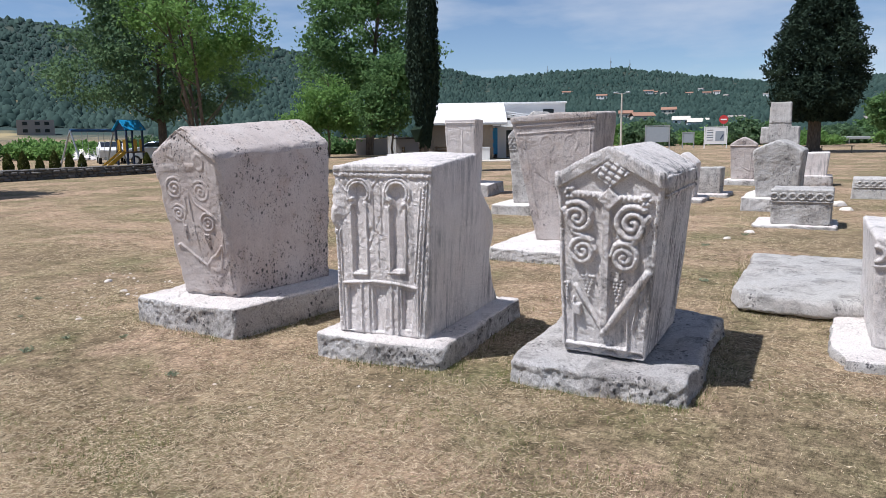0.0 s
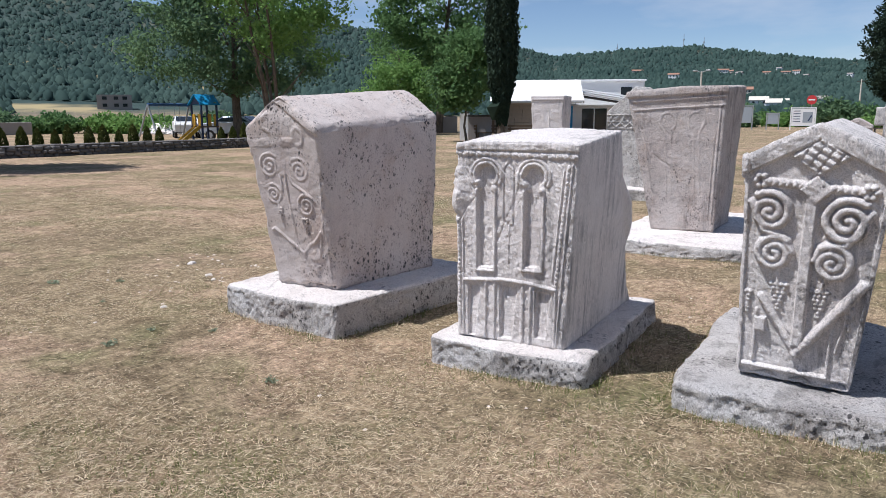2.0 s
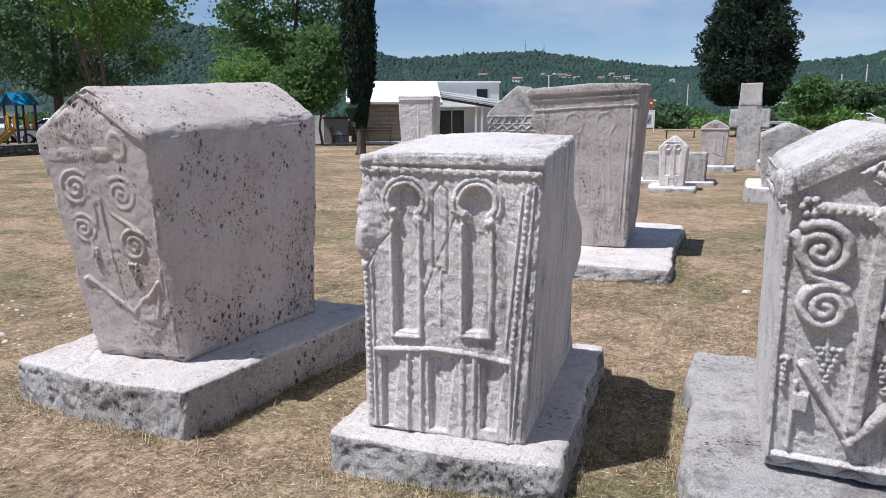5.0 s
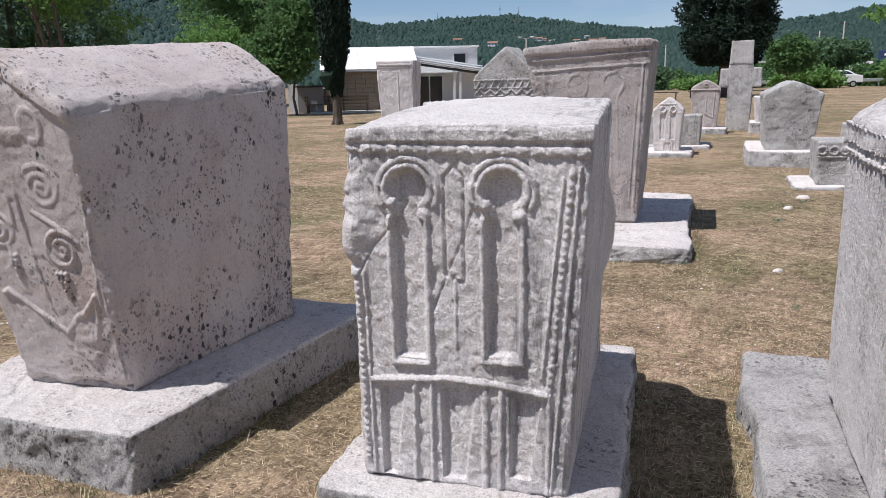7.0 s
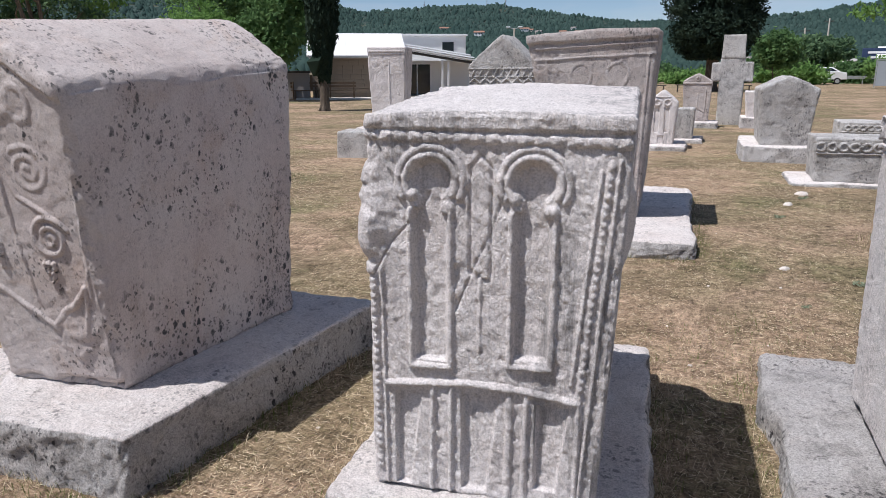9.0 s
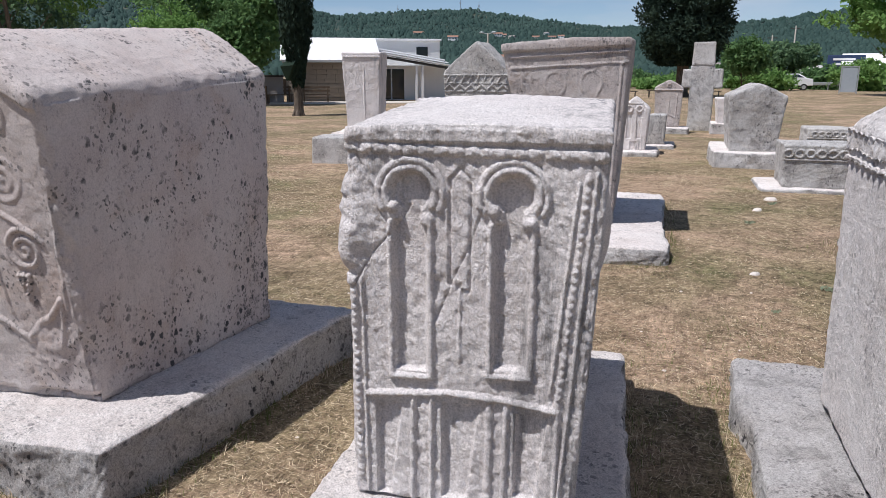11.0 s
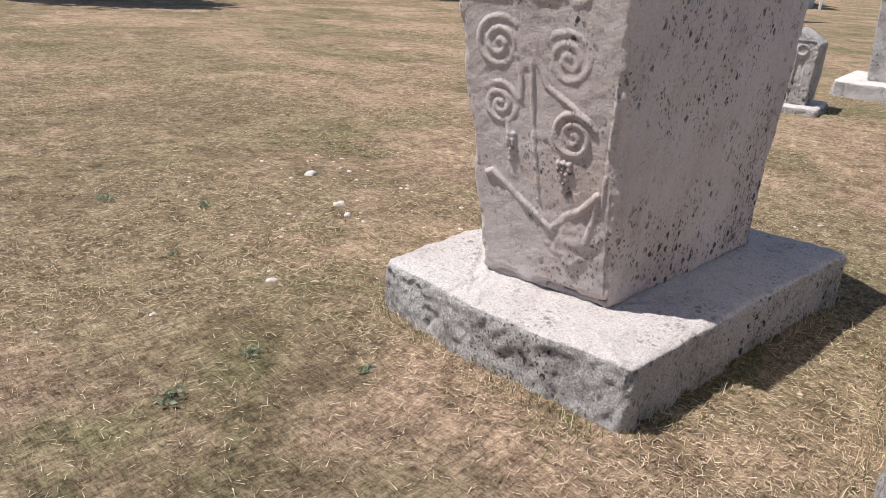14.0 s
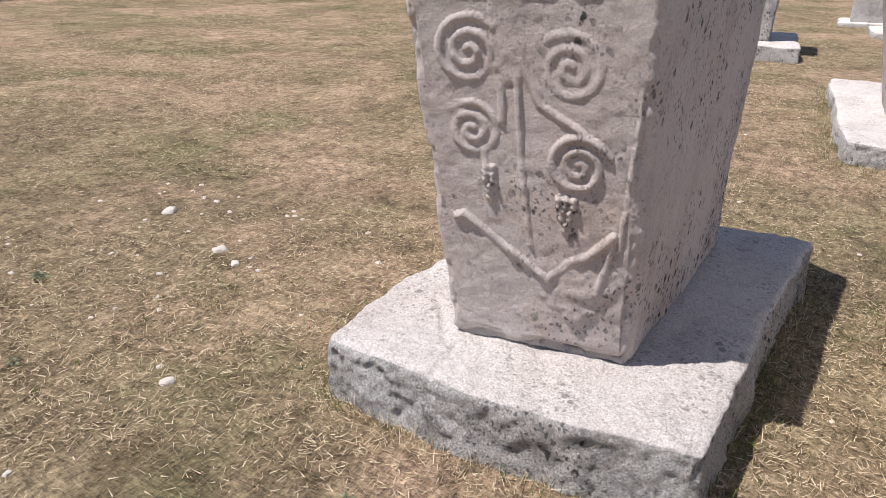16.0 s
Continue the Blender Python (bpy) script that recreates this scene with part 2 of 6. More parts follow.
def block(size_bottom, size_top, height, ridge=0.0, counts=(40, 30, 40), round_by=0.02, rough=0.006, seed=0.0,
          lean=(0.0, 0.0), carve=None, chips=0.5, tail=0.0, skew=0.0, notch=None, pick=0.0, wear=0.0):
    """A dressed stone block as numpy arrays: verts, faces, carving mask. Base middle at the origin, front towards -y.
    ridge: rise of the gable (ridge along y); carve(x, z, hw): relief and motif number of the front face; notch(p): extra inward break;
    pick: depth of the tool marks; wear: depth of the bites along the arrises."""
    nx, ny, nz = counts
    ax, ay, az = spaced(nx, 0.25), spaced(ny, 0.7), spaced(nz, 0.2)
    idx = -np.ones((nx + 1, ny + 1, nz + 1), int)
    shell = np.zeros(idx.shape, bool)
    shell[[0, -1]] = shell[:, [0, -1]] = shell[:, :, [0, -1]] = True
    I, J, K = np.nonzero(shell)
    idx[I, J, K] = np.arange(len(I))
    a, b, c = ax[I] * 2 - 1, ay[J] * 2 - 1, az[K]
    # rounded box in unit metres, then taper
    w, d = (size_bottom[0] + size_top[0]) / 2, (size_bottom[1] + size_top[1]) / 2
    p = np.stack([a * w / 2, b * d / 2, (c - 0.5) * height], 1)
    half = np.array([w / 2, d / 2, height / 2])
    r = round_by * (0.6 + 0.9 * value_noise(p + seed, 5.0) + chips * 1.8 * np.clip(value_noise(p + seed + 9, 3.1) - 0.62, 0, 1))[:, None]
    inner = np.clip(p, -(half - r), half - r)
    off = p - inner
    length = np.maximum(np.linalg.norm(off, axis=1, keepdims=True), 1e-9)
    outer = (np.abs(off) > 1e-9).sum(1, keepdims=True)
    p = np.where(outer > 1, inner + off / length * r, p)
    t = p[:, 2] / height + 0.5
    fx = (size_bottom[0] + (size_top[0] - size_bottom[0]) * t) / w
    fy = (size_bottom[1] + (size_top[1] - size_bottom[1]) * t) / d
    u = p[:, 0] / (w / 2)
    x, y = p[:, 0] * fx + lean[0] * t, p[:, 1] * fy + lean[1] * t
    z = t * height + ridge * t ** 3 * (1 - np.abs(u) ** 1.15)
    y = y + skew * (x - lean[0] * t) * (0.5 - p[:, 1] / d)
    z = z + tail * t * (p[:, 1] / d + 0.5)
    q = np.stack([x, y, z], 1)
    # outward normals of the smooth form
    faces, front = [], []

    def sheet(grid, flip):
        g = np.stack([grid[:-1, :-1], grid[1:, :-1], grid[1:, 1:], grid[:-1, 1:]], -1).reshape(-1, 4)
        return g[:, ::-1] if flip else g

    faces = [sheet(idx[:, 0, :], False), sheet(idx[:, -1, :], True), sheet(idx[0], True), sheet(idx[-1], False),
             sheet(idx[:, :, 0], True), sheet(idx[:, :, -1], False)]
    n_front = len(faces[0])
    F = np.concatenate(faces)
    nor = np.zeros_like(q)
    fn = np.cross(q[F[:, 1]] - q[F[:, 0]], q[F[:, 3]] - q[F[:, 0]])
    for k in range(4):
        np.add.at(nor, F[:, k], fn)
    nor /= np.maximum(np.linalg.norm(nor, axis=1, keepdims=True), 1e-12)
    s = q + seed * 3.7
    h = rough * (1.6 * fbm(s, 2.3, 3) + 0.9 * fbm(s, 9.0, 3) + 0.55 * fbm(s, 38.0, 2))
    h -= rough * 5.0 * chips * np.clip(fbm(s + 31, 4.0, 3) - 0.42, 0, 1)
    if pick:
        tool = s @ np.array(Matrix.Rotation(0.7, 3, "Y") @ Matrix.Rotation(0.4, 3, "X")).T * np.array([1.0, 1.0, 0.45])
        h -= pick * (np.abs(fbm(tool, 44.0, 2)) * 2.2 - 0.5)
    if wear:
        # arrises knocked off in ragged bites
        arris = np.clip((outer[:, 0] > 1) * 1.0, 0, 1)
        h -= wear * arris * np.clip(fbm(s + 13, 11.0, 3) + 0.15, 0, 1)
    mask = np.zeros(len(q), int)
    if notch:
        h = h - notch(q, nor)
    if carve:
        on = (J == 0)
        k, motif = carve(x[on], z[on], np.abs(size_bottom[0] + (size_top[0] - size_bottom[0]) * t[on]) / 2)
        h[on] += k
        mask[on] = motif
    q = q + nor * h[:, None]
    return q, F, mask, n_front


def islands(faces):
    """A number for each face: the connected patch that it belongs to."""
    used, f = np.unique(faces, return_inverse=True)
    f = f.reshape(-1, 4)
    label = np.arange(len(used))
    for k in range(400):
        low = label[f].min(1)
        before = label.copy()
        for c in range(4):
            np.minimum.at(label, f[:, c], low)
        label = label[label]
        if (before == label).all():
            break
    return label[f[:, 0]]


def stone_parts(name, holder, built, material, motifs=None):
    """Body mesh, and the carved motifs of the front face as meshes of their own that fit into it."""
    q, F, mask, n_front = built
    which = np.zeros(len(F), int)
    pieces = []
    if motifs:
        which[:n_front] = np.max(mask[F[:n_front]], axis=1)
        for number in motifs:
            rows = np.nonzero(which == number)[0]
            if len(rows) == 0:
                continue
            patch = islands(F[rows])
            for k in np.unique(patch):
                own = rows[patch == k]
                if len(own) < 24:
                    which[own] = 0
                else:
                    pieces.append((motifs[number], own))
    pieces.append((name, np.nonzero(which == 0)[0]))
    for label_name, rows in pieces:
        pick = F[rows]
        used, inverse = np.unique(pick, return_inverse=True)
        part_mesh(label_name, mesh_of(label_name, q[used], inverse.reshape(-1, 4), material, True), holder)
    return holder


def simple_stone(name, holder, material, **kw):
    return stone_parts(name, holder, block(**kw), material)


# ---- ground and hills ----
def earth():
    n = Nodes("dry_meadow", 0.97, 0.12)
    geo = n.add("ShaderNodeNewGeometry").outputs["Position"]
    n.co = geo
    straw = n.mix(n.ramp(n.noise(0.9, 9, 0.8), (0.35, 0.0), (0.65, 1.0)), (0.345, 0.278, 0.186), (0.235, 0.182, 0.126))
    green = n.maths("MULTIPLY", n.ramp(n.noise(0.8, 8, 0.7, warp=0.5), (0.5, 0.0), (0.64, 1.0)), 0.75)
    col = n.mix(green, straw, (0.17, 0.172, 0.088))
    soil = n.ramp(n.noise(0.42, 9, 0.68, co=n.add("ShaderNodeMapping", {"Vector": geo, "Location": (4.1, 7.7, 0.0)}).outputs[0], warp=0.25), (0.48, 0.0), (0.58, 1.0))
    col = n.mix(n.maths("MULTIPLY", soil, 0.6), col, (0.50, 0.355, 0.27))
    strands = n.noise(60.0, 4, 0.75, co=n.add("ShaderNodeMapping", {"Vector": geo, "Scale": (1.0, 0.25, 1.0), "Rotation": (0, 0, 0.6)}).outputs[0], warp=1.2)
    strands2 = n.noise(75.0, 4, 0.75, co=n.add("ShaderNodeMapping", {"Vector": geo, "Scale": (0.25, 1.0, 1.0), "Rotation": (0, 0, 0.3)}).outputs[0], warp=1.2)
    s = n.maths("MULTIPLY", n.maths("ADD", strands, strands2), 0.5)
    col = n.mix(0.9, col, n.mix(n.ramp(s, (0.4, 0.0), (0.6, 1.0)), (0.36, 0.35, 0.34), (1.4, 1.38, 1.33)), "MULTIPLY")
    tuft = n.noise(13.0, 9, 0.88, warp=0.5)
    col = n.mix(0.9, col, n.mix(n.ramp(tuft, (0.38, 0.0), (0.58, 1.0)), (0.42, 0.40, 0.38), (1.34, 1.33, 1.3)), "MULTIPLY")
    mat_of_straw = n.noise(3.4, 10, 0.8, warp=0.8)
    col = n.mix(0.8, col, n.mix(n.ramp(mat_of_straw, (0.4, 0.0), (0.58, 1.0)), (0.62, 0.6, 0.56), (1.22, 1.22, 1.2)), "MULTIPLY")
    crumb = n.ramp(n.cells(48.0, n.mix(0.06, geo, n.add("ShaderNodeTexNoise", {"Vector": geo, "Scale": 20.0}).outputs["Color"])), (0.12, 1.0), (0.3, 0.0))
    col = n.mix(n.maths("MULTIPLY", crumb, n.maths("MULTIPLY", soil, 0.55)), col, (0.60, 0.47, 0.38))
    # scrub far out, beyond the meadow; its bluish tint holds some distance haze
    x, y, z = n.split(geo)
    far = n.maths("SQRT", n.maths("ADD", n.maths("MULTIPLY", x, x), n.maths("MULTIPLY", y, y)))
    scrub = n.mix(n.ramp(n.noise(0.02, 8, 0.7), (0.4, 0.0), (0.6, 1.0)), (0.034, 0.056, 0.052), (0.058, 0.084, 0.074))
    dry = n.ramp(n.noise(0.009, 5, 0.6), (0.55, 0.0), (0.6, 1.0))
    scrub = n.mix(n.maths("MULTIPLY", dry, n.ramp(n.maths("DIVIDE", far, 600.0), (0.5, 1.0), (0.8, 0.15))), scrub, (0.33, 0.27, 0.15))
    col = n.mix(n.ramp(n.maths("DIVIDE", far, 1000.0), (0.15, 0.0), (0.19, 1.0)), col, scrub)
    return n.done(col, n.maths("ADD", n.maths("ADD", s, n.maths("MULTIPLY", tuft, 1.4)), n.maths("MULTIPLY", n.noise(9.0, 7, 0.7), 1.6)), 0.8, 0.016)


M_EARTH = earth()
HEART = (-2.6, 3.6)
RIDGE_AZ = (-180, -120, -60, -25, -12, -5, -2, 5, 9.6, 15, 19, 24, 29, 32, 36, 43, 50, 59, 66, 90, 130, 180)
RIDGE_EL = (5.0, 4.0, 4.0, 5.0, 4.6, 4.0, 3.6, 3.3, 3.4, 4.1, 4.7, 4.55, 4.15, 4.9, 5.4, 6.3, 7.2, 7.7, 8.4, 9.0, 7.0, 5.0)
RIDGE_R = (900, 900, 1100, 1300, 1500, 1700, 1700, 1700, 1700, 1600, 1500, 1400, 1250, 1100, 1000, 900, 850, 800, 760, 700, 800, 900)


def ground_height(x, y):
    """Height of the land: a near-level meadow that climbs into hills."""
    p = np.stack([x, y, np.zeros_like(x)], 1)
    r = np.hypot(x, y)
    z = 0.012 * fbm(p, 0.9, 3) + 0.004 * fbm(p, 7.0, 2)
    az = np.degrees(np.arctan2(-x, y))
    top = np.tan(np.radians(np.interp(az, RIDGE_AZ, RIDGE_EL))) * np.interp(az, RIDGE_AZ, RIDGE_R)
    rr = np.interp(az, RIDGE_AZ, RIDGE_R)
    s = np.clip((r - 130) / (rr - 130), 0, 1)
    hill = top * (s ** 1.5 * (1.0 - 0.18 * np.sin(np.pi * s)))
    hill *= 1 + 0.10 * fbm(p + 40, 0.006, 4) * np.clip(s * 1.5, 0, 1) * (1 - s ** 6)
    rise = np.clip((y - 5.8) / 2.6, 0, 1)
    side = np.clip((-x - 6.0) / 6.0, 0, 1)
    rise = np.maximum(rise * rise * (3 - 2 * rise), side * side * (3 - 2 * side))
    bank = np.clip((-x - 3.5) / 0.9, 0, 1)
    bank = bank * bank * (3 - 2 * bank)
    return z + hill + 0.135 * np.maximum(rise, 0.4 * bank)


def build_ground():
    rings = [0.0]
    step = 0.035
    while rings[-1] < 1900:
        rings.append(rings[-1] + step)
        step = max(0.035, rings[-1] * 0.0135)
    rings = np.array(rings[1:])
    n = 480
    a = np.linspace(0, 2 * np.pi, n, endpoint=False)
    X = HEART[0] + np.outer(rings, np.cos(a))
    Y = HEART[1] + np.outer(rings, np.sin(a))
    x, y = X.ravel(), Y.ravel()
    v = np.stack([x, y, ground_height(x, y)], 1)
    v = np.vstack([v, [[HEART[0], HEART[1], 0.0]]])
    k = np.arange(len(rings) - 1)[:, None] * n
    j = np.arange(n)[None]
    j2 = (j + 1) % n
    quads = np.stack([k + j, k + n + j, k + n + j2, k + j2], -1).reshape(-1, 4).tolist()
    fan = [(len(v) - 1, int(i), int((i + 1) % n)) for i in range(n)]
    me = mesh_of("ground", v, quads + fan, M_EARTH, True)
    tagged(new("ground", me), "sun-dried meadow of straw-coloured grass and bare reddish soil", "ground", kind="structure")


build_ground()


# ---- the carved tombstones ----
def seg_dist(x, z, x0, z0, x1, z1):
    dx, dz = x1 - x0, z1 - z0
    s = np.clip(((x - x0) * dx + (z - z0) * dz) / (dx * dx + dz * dz), 0, 1)
    return np.hypot(x - x0 - s * dx, z - z0 - s * dz), s


def line_dist(x, z, px, pz):
    best = np.full(len(x), 9.0)
    for i in range(len(px) - 1):
        best = np.minimum(best, seg_dist(x, z, px[i], pz[i], px[i + 1], pz[i + 1])[0])
    return best


def hump(d, w):
    """A rounded bead of half width w, 1 at its middle."""
    return np.sqrt(np.clip(1 - (d / w) ** 2, 0, 1))


def dip(inside, soft):
    """A flat sunken field: inside is the distance inward from its rim."""
    return np.clip(inside / soft, 0, 1)


def spiral(cx, cz, r, turns, start, way=1, n=90):
    th = np.linspace(0, 2 * np.pi * turns, n)
    rad = r * (1 - 0.9 * th / th[-1])
    return cx + rad * np.cos(start + way * th), cz + rad * np.sin(start + way * th)


class Relief:
    """Gathers carved motifs over the points of a face."""

    def __init__(self, x, z):
        self.x, self.z = x, z
        self.h = np.zeros(len(x))
        self.motif = np.zeros(len(x), int)

    def raise_(self, amount, height, number=0):
        up = amount * height
        self.motif[(up > self.h + 0.0005) & (up > 0.2 * height)] = number
        self.h = np.where(up > 0, np.maximum(self.h, up), self.h)

    def sink(self, amount, depth, number=0):
        self.h -= amount * depth
        if number:
            self.motif[amount > 0.15] = number

    def bead(self, px, pz, w, height, number=0):
        self.raise_(hump(line_dist(self.x, self.z, px, pz), w), height, number)

    def groove(self, px, pz, w, depth):
        self.h -= depth * hump(line_dist(self.x, self.z, px, pz), w)

    def rope(self, x0, z0, x1, z1, w, height, pitch, number=0):
        d, s = seg_dist(self.x, self.z, x0, z0, x1, z1)
        length = math.hypot(x1 - x0, z1 - z0)
        cut = 0.45 + 0.55 * np.abs(np.sin(np.pi * s * length / pitch + d * 40))
        self.raise_(hump(d, w) * cut, height, number)

    def grapes(self, cx, cz, w, h, number=0, size=0.0125):
        for row in range(int(h / (size * 1.7)) + 1):
            half = w / 2 * (1 - row * size * 1.7 / h * 0.75)
            count = max(1, int(2 * half / (size * 1.9)))
            for k in range(count):
                gx = cx + (k - (count - 1) / 2) * size * 1.9
                gz = cz + h / 2 - row * size * 1.7
                self.raise_(hump(np.hypot(self.x - gx, self.z - gz), size), 0.014, number)


def arch_inside(x, z, cx, cz, r):
    return r - np.hypot(x - cx, z - cz)


def box_inside(x, z, x0, x1, z0, z1):
    return np.minimum(np.minimum(x - x0, x1 - x), np.minimum(z - z0, z1 - z))


# spirals, cross, arms and grapes under a gable
def carve_vine(x, z, hw):
    f = Relief(x, z)
    mid = 0.055 * z / 1.2
    roof = 1.125 + 0.165 * (1 - np.abs((x - 0.055) / 0.31)) - z
    f.raise_(np.clip((0.062 - roof) / 0.012, 0, 1), 0.02, 8)
    f.h += 0.012 * np.clip((hw - 0.018 - np.abs(x - mid) < 0), 0, 1)
    for cx, cz, r, start, way in ((-0.145, 0.885, 0.098, 2.2, -1), (0.195, 0.855, 0.112, 0.9, 1), (-0.115, 0.675, 0.088, 0.9, 1), (0.145, 0.65, 0.09, 2.2, -1)):
        f.bead(*spiral(cx, cz, r, 2.1, start, way), 0.0205, 0.03, 1)
    f.bead([-0.23, -0.17, -0.075, -0.04], [0.93, 0.79, 0.76, 0.69], 0.019, 0.028, 1)
    f.bead([0.29, 0.2, 0.09, 0.065], [0.9, 0.745, 0.72, 0.66], 0.019, 0.028, 1)
    post = np.minimum(0.03 - np.abs(x - 0.03 + 0.03 * (0.65 - z)), np.minimum(z - 0.2, 1.0 - z))
    f.raise_(np.clip(post / 0.008, 0, 1), 0.03, 2)
    f.raise_(np.clip((0.078 - np.abs(x - 0.056) - np.abs(z - 1.0)) / 0.012, 0, 1), 0.034, 2)
    f.rope(-0.17, 1.03, 0.0, 1.02, 0.02, 0.026, 0.03, 3)
    f.rope(0.11, 1.01, 0.26, 1.0, 0.02, 0.026, 0.03, 3)
    for cx, cz in ((-0.19, 1.035), (0.275, 1.0)):
        for k in range(6):
            f.raise_(hump(np.hypot(x - cx - 0.026 * math.cos(k * 1.047), z - cz - 0.026 * math.sin(k * 1.047)), 0.016), 0.026, 4)
    leaf = 0.09 - np.abs(x - 0.065) * 0.7 - np.abs(z - 1.155)
    f.raise_(np.clip(leaf / 0.01, 0, 1) * (0.55 + 0.45 * np.abs(np.sin((x * 0.6 + z) * 75))) * (0.6 + 0.4 * (np.abs(np.sin((x - z * 0.6) * 58)) > 0.3)), 0.03, 4)
    f.bead([-0.165, 0.012], [0.445, 0.165], 0.017, 0.024, 5)
    f.bead([0.285, 0.16, 0.012], [0.56, 0.37, 0.165], 0.026, 0.034, 5)
    f.raise_(np.clip(box_inside(x, z, -0.19, -0.13, 0.255, 0.335) / 0.006, 0, 1), 0.024, 5)
    f.bead([-0.18, -0.188], [0.37, 0.1], 0.009, 0.014, 6)
    f.bead([0.165, 0.16], [0.34, 0.08], 0.009, 0.014, 6)
    f.bead([0.19, 0.24], [0.2, 0.48], 0.007, 0.012, 6)
    f.raise_(np.clip(box_inside(x, z, -0.245, 0.17, 0.05, 0.075) / 0.008, 0, 1), 0.022, 6)
    for gx, gz, w, h in ((-0.085, 0.45, 0.095, 0.13), (0.1, 0.435, 0.1, 0.13), (-0.225, 0.4, 0.05, 0.12), (0.235, 0.375, 0.07, 0.12)):
        f.grapes(gx, gz, w, h, 7)
    f.bead([-0.095, -0.088], [0.6, 0.5], 0.009, 0.015, 7)
    f.bead([0.12, 0.105], [0.58, 0.5], 0.009, 0.015, 7)
    f.sink(dip(box_inside(x, z, -0.125, -0.03, 0.09, 0.36) * 0.8, 0.03) * 0.6, 0.008)
    f.sink(np.clip((0.045 - z) / 0.012, 0, 1) * (0.6 + 0.4 * np.sin(x * 37)), 0.035)
    return f.h, f.motif


VINE = {1: "spiral_tendril", 2: "cross_relief", 3: "braided_arm", 4: "rosette_relief", 5: "raised_band", 6: "frame_fillet", 7: "grape_relief", 8: "gable_moulding"}


# twin arched niches, bead borders and a lower row of three bays
def carve_niches(x, z, hw):
    f = Relief(x, z)
    f.rope(-0.35, 1.138, 0.4, 1.125, 0.016, 0.013, 0.045, 1)
    f.h += 0.012 * np.clip((z - 1.15) / 0.01, 0, 1)
    for cx, foot0, foot1 in ((-0.155, 0.435, 0.44), (0.148, 0.46, 0.462)):
        for r, hgt in ((0.098, 0.010), (0.076, 0.011)):
            th = np.linspace(-0.5, math.pi + 0.5, 30)
            f.bead(cx + r * np.cos(th), 1.008 + r * np.sin(th), 0.0105, hgt, 2)
        bowl = arch_inside(x, z, cx, 1.008, 0.062)
        neck = box_inside(x, z, cx - 0.036, cx + 0.036, 0.9, 1.0)
        shaft = box_inside(x, z, cx - 0.055 - 0.002 * (0.92 - z), cx + 0.05, foot0 + 0.02, 0.93)
        f.sink(dip(np.maximum(bowl, np.maximum(neck, shaft)), 0.010), 0.022, 3)
        f.bead([cx - 0.064, cx - 0.062], [0.92, foot0], 0.009, 0.011, 4)
        f.bead([cx + 0.06, cx + 0.062, cx - 0.062], [0.92, foot1, foot0], 0.01, 0.013, 4)
        f.raise_(hump(np.hypot(x - cx - 0.05, z - 0.93), 0.022), 0.016, 4)
        f.raise_(hump(np.hypot(x - cx + 0.055, z - 0.965), 0.018), 0.012, 4)
    f.groove([-0.036, -0.036, -0.005, 0.026, 0.024, -0.01, -0.01], [0.74, 1.05, 1.085, 1.05, 0.72, 0.72, 0.735], 0.0055, 0.009)
    f.bead([-0.006, -0.006], [0.5, 0.72], 0.005, 0.006, 4)
    f.bead([-0.30, -0.04, 0.12, 0.285], [0.368, 0.392, 0.386, 0.365], 0.011, 0.014, 5)
    for x0, x1, z0, z1 in ((-0.275, -0.185, 0.02, 0.345), (-0.062, 0.06, 0.03, 0.362), (0.165, 0.27, 0.06, 0.345)):
        slant = 0.13 * (x - x0)
        inside = np.minimum(np.minimum(x - x0, x1 - x + 0.12 * (z - z1)), np.minimum(z - z0, z1 - z))
        f.sink(dip(inside, 0.008) * (0.35 + 0.65 * np.clip((x1 - x) / (x1 - x0) + (z - 0.2) * 0.8, 0, 1)), 0.026, 6)
    for px, pw in ((-0.155, 0.009), (-0.095, 0.008), (0.085, 0.012), (0.135, 0.01), (0.29, 0.008)):
        f.bead([px, px + 0.005], [0.02, 0.37], pw, 0.012, 7)
    # bead borders
    f.rope(0.355, 1.07, 0.292, 0.38, 0.010, 0.010, 0.026, 1)
    f.bead([0.378, 0.3], [1.08, 0.02], 0.006, 0.01, 5)
    f.bead([0.33, 0.27], [1.05, 0.42], 0.005, 0.008, 5)
    f.rope(-0.335, 0.74, -0.325, 0.08, 0.011, 0.011, 0.026, 1)
    f.bead([-0.308, -0.3], [0.74, 0.02], 0.005, 0.009, 5)
    # cracks
    for cx, cz in (([-0.33, -0.27, -0.2, -0.16], [0.72, 0.83, 0.9, 0.97]), ([0.06, 0.02, -0.02, -0.08], [0.97, 0.85, 0.77, 0.62]), ([0.22, 0.27, 0.3], [1.1, 0.95, 0.9]), ([-0.335, -0.285, -0.26], [1.15, 1.06, 1.0])):
        f.groove(cx, cz, 0.003, 0.006)
    f.h += 0.0022 * np.clip(fbm(np.stack([x, z, x * 0], 1), 46.0, 2), -1, 1)
    return f.h, f.motif


NICHE = {1: "bead_border", 2: "arch_moulding", 3: "arched_niche", 4: "niche_frame", 5: "frame_fillet", 6: "sunken_bay", 7: "bay_pilaster"}


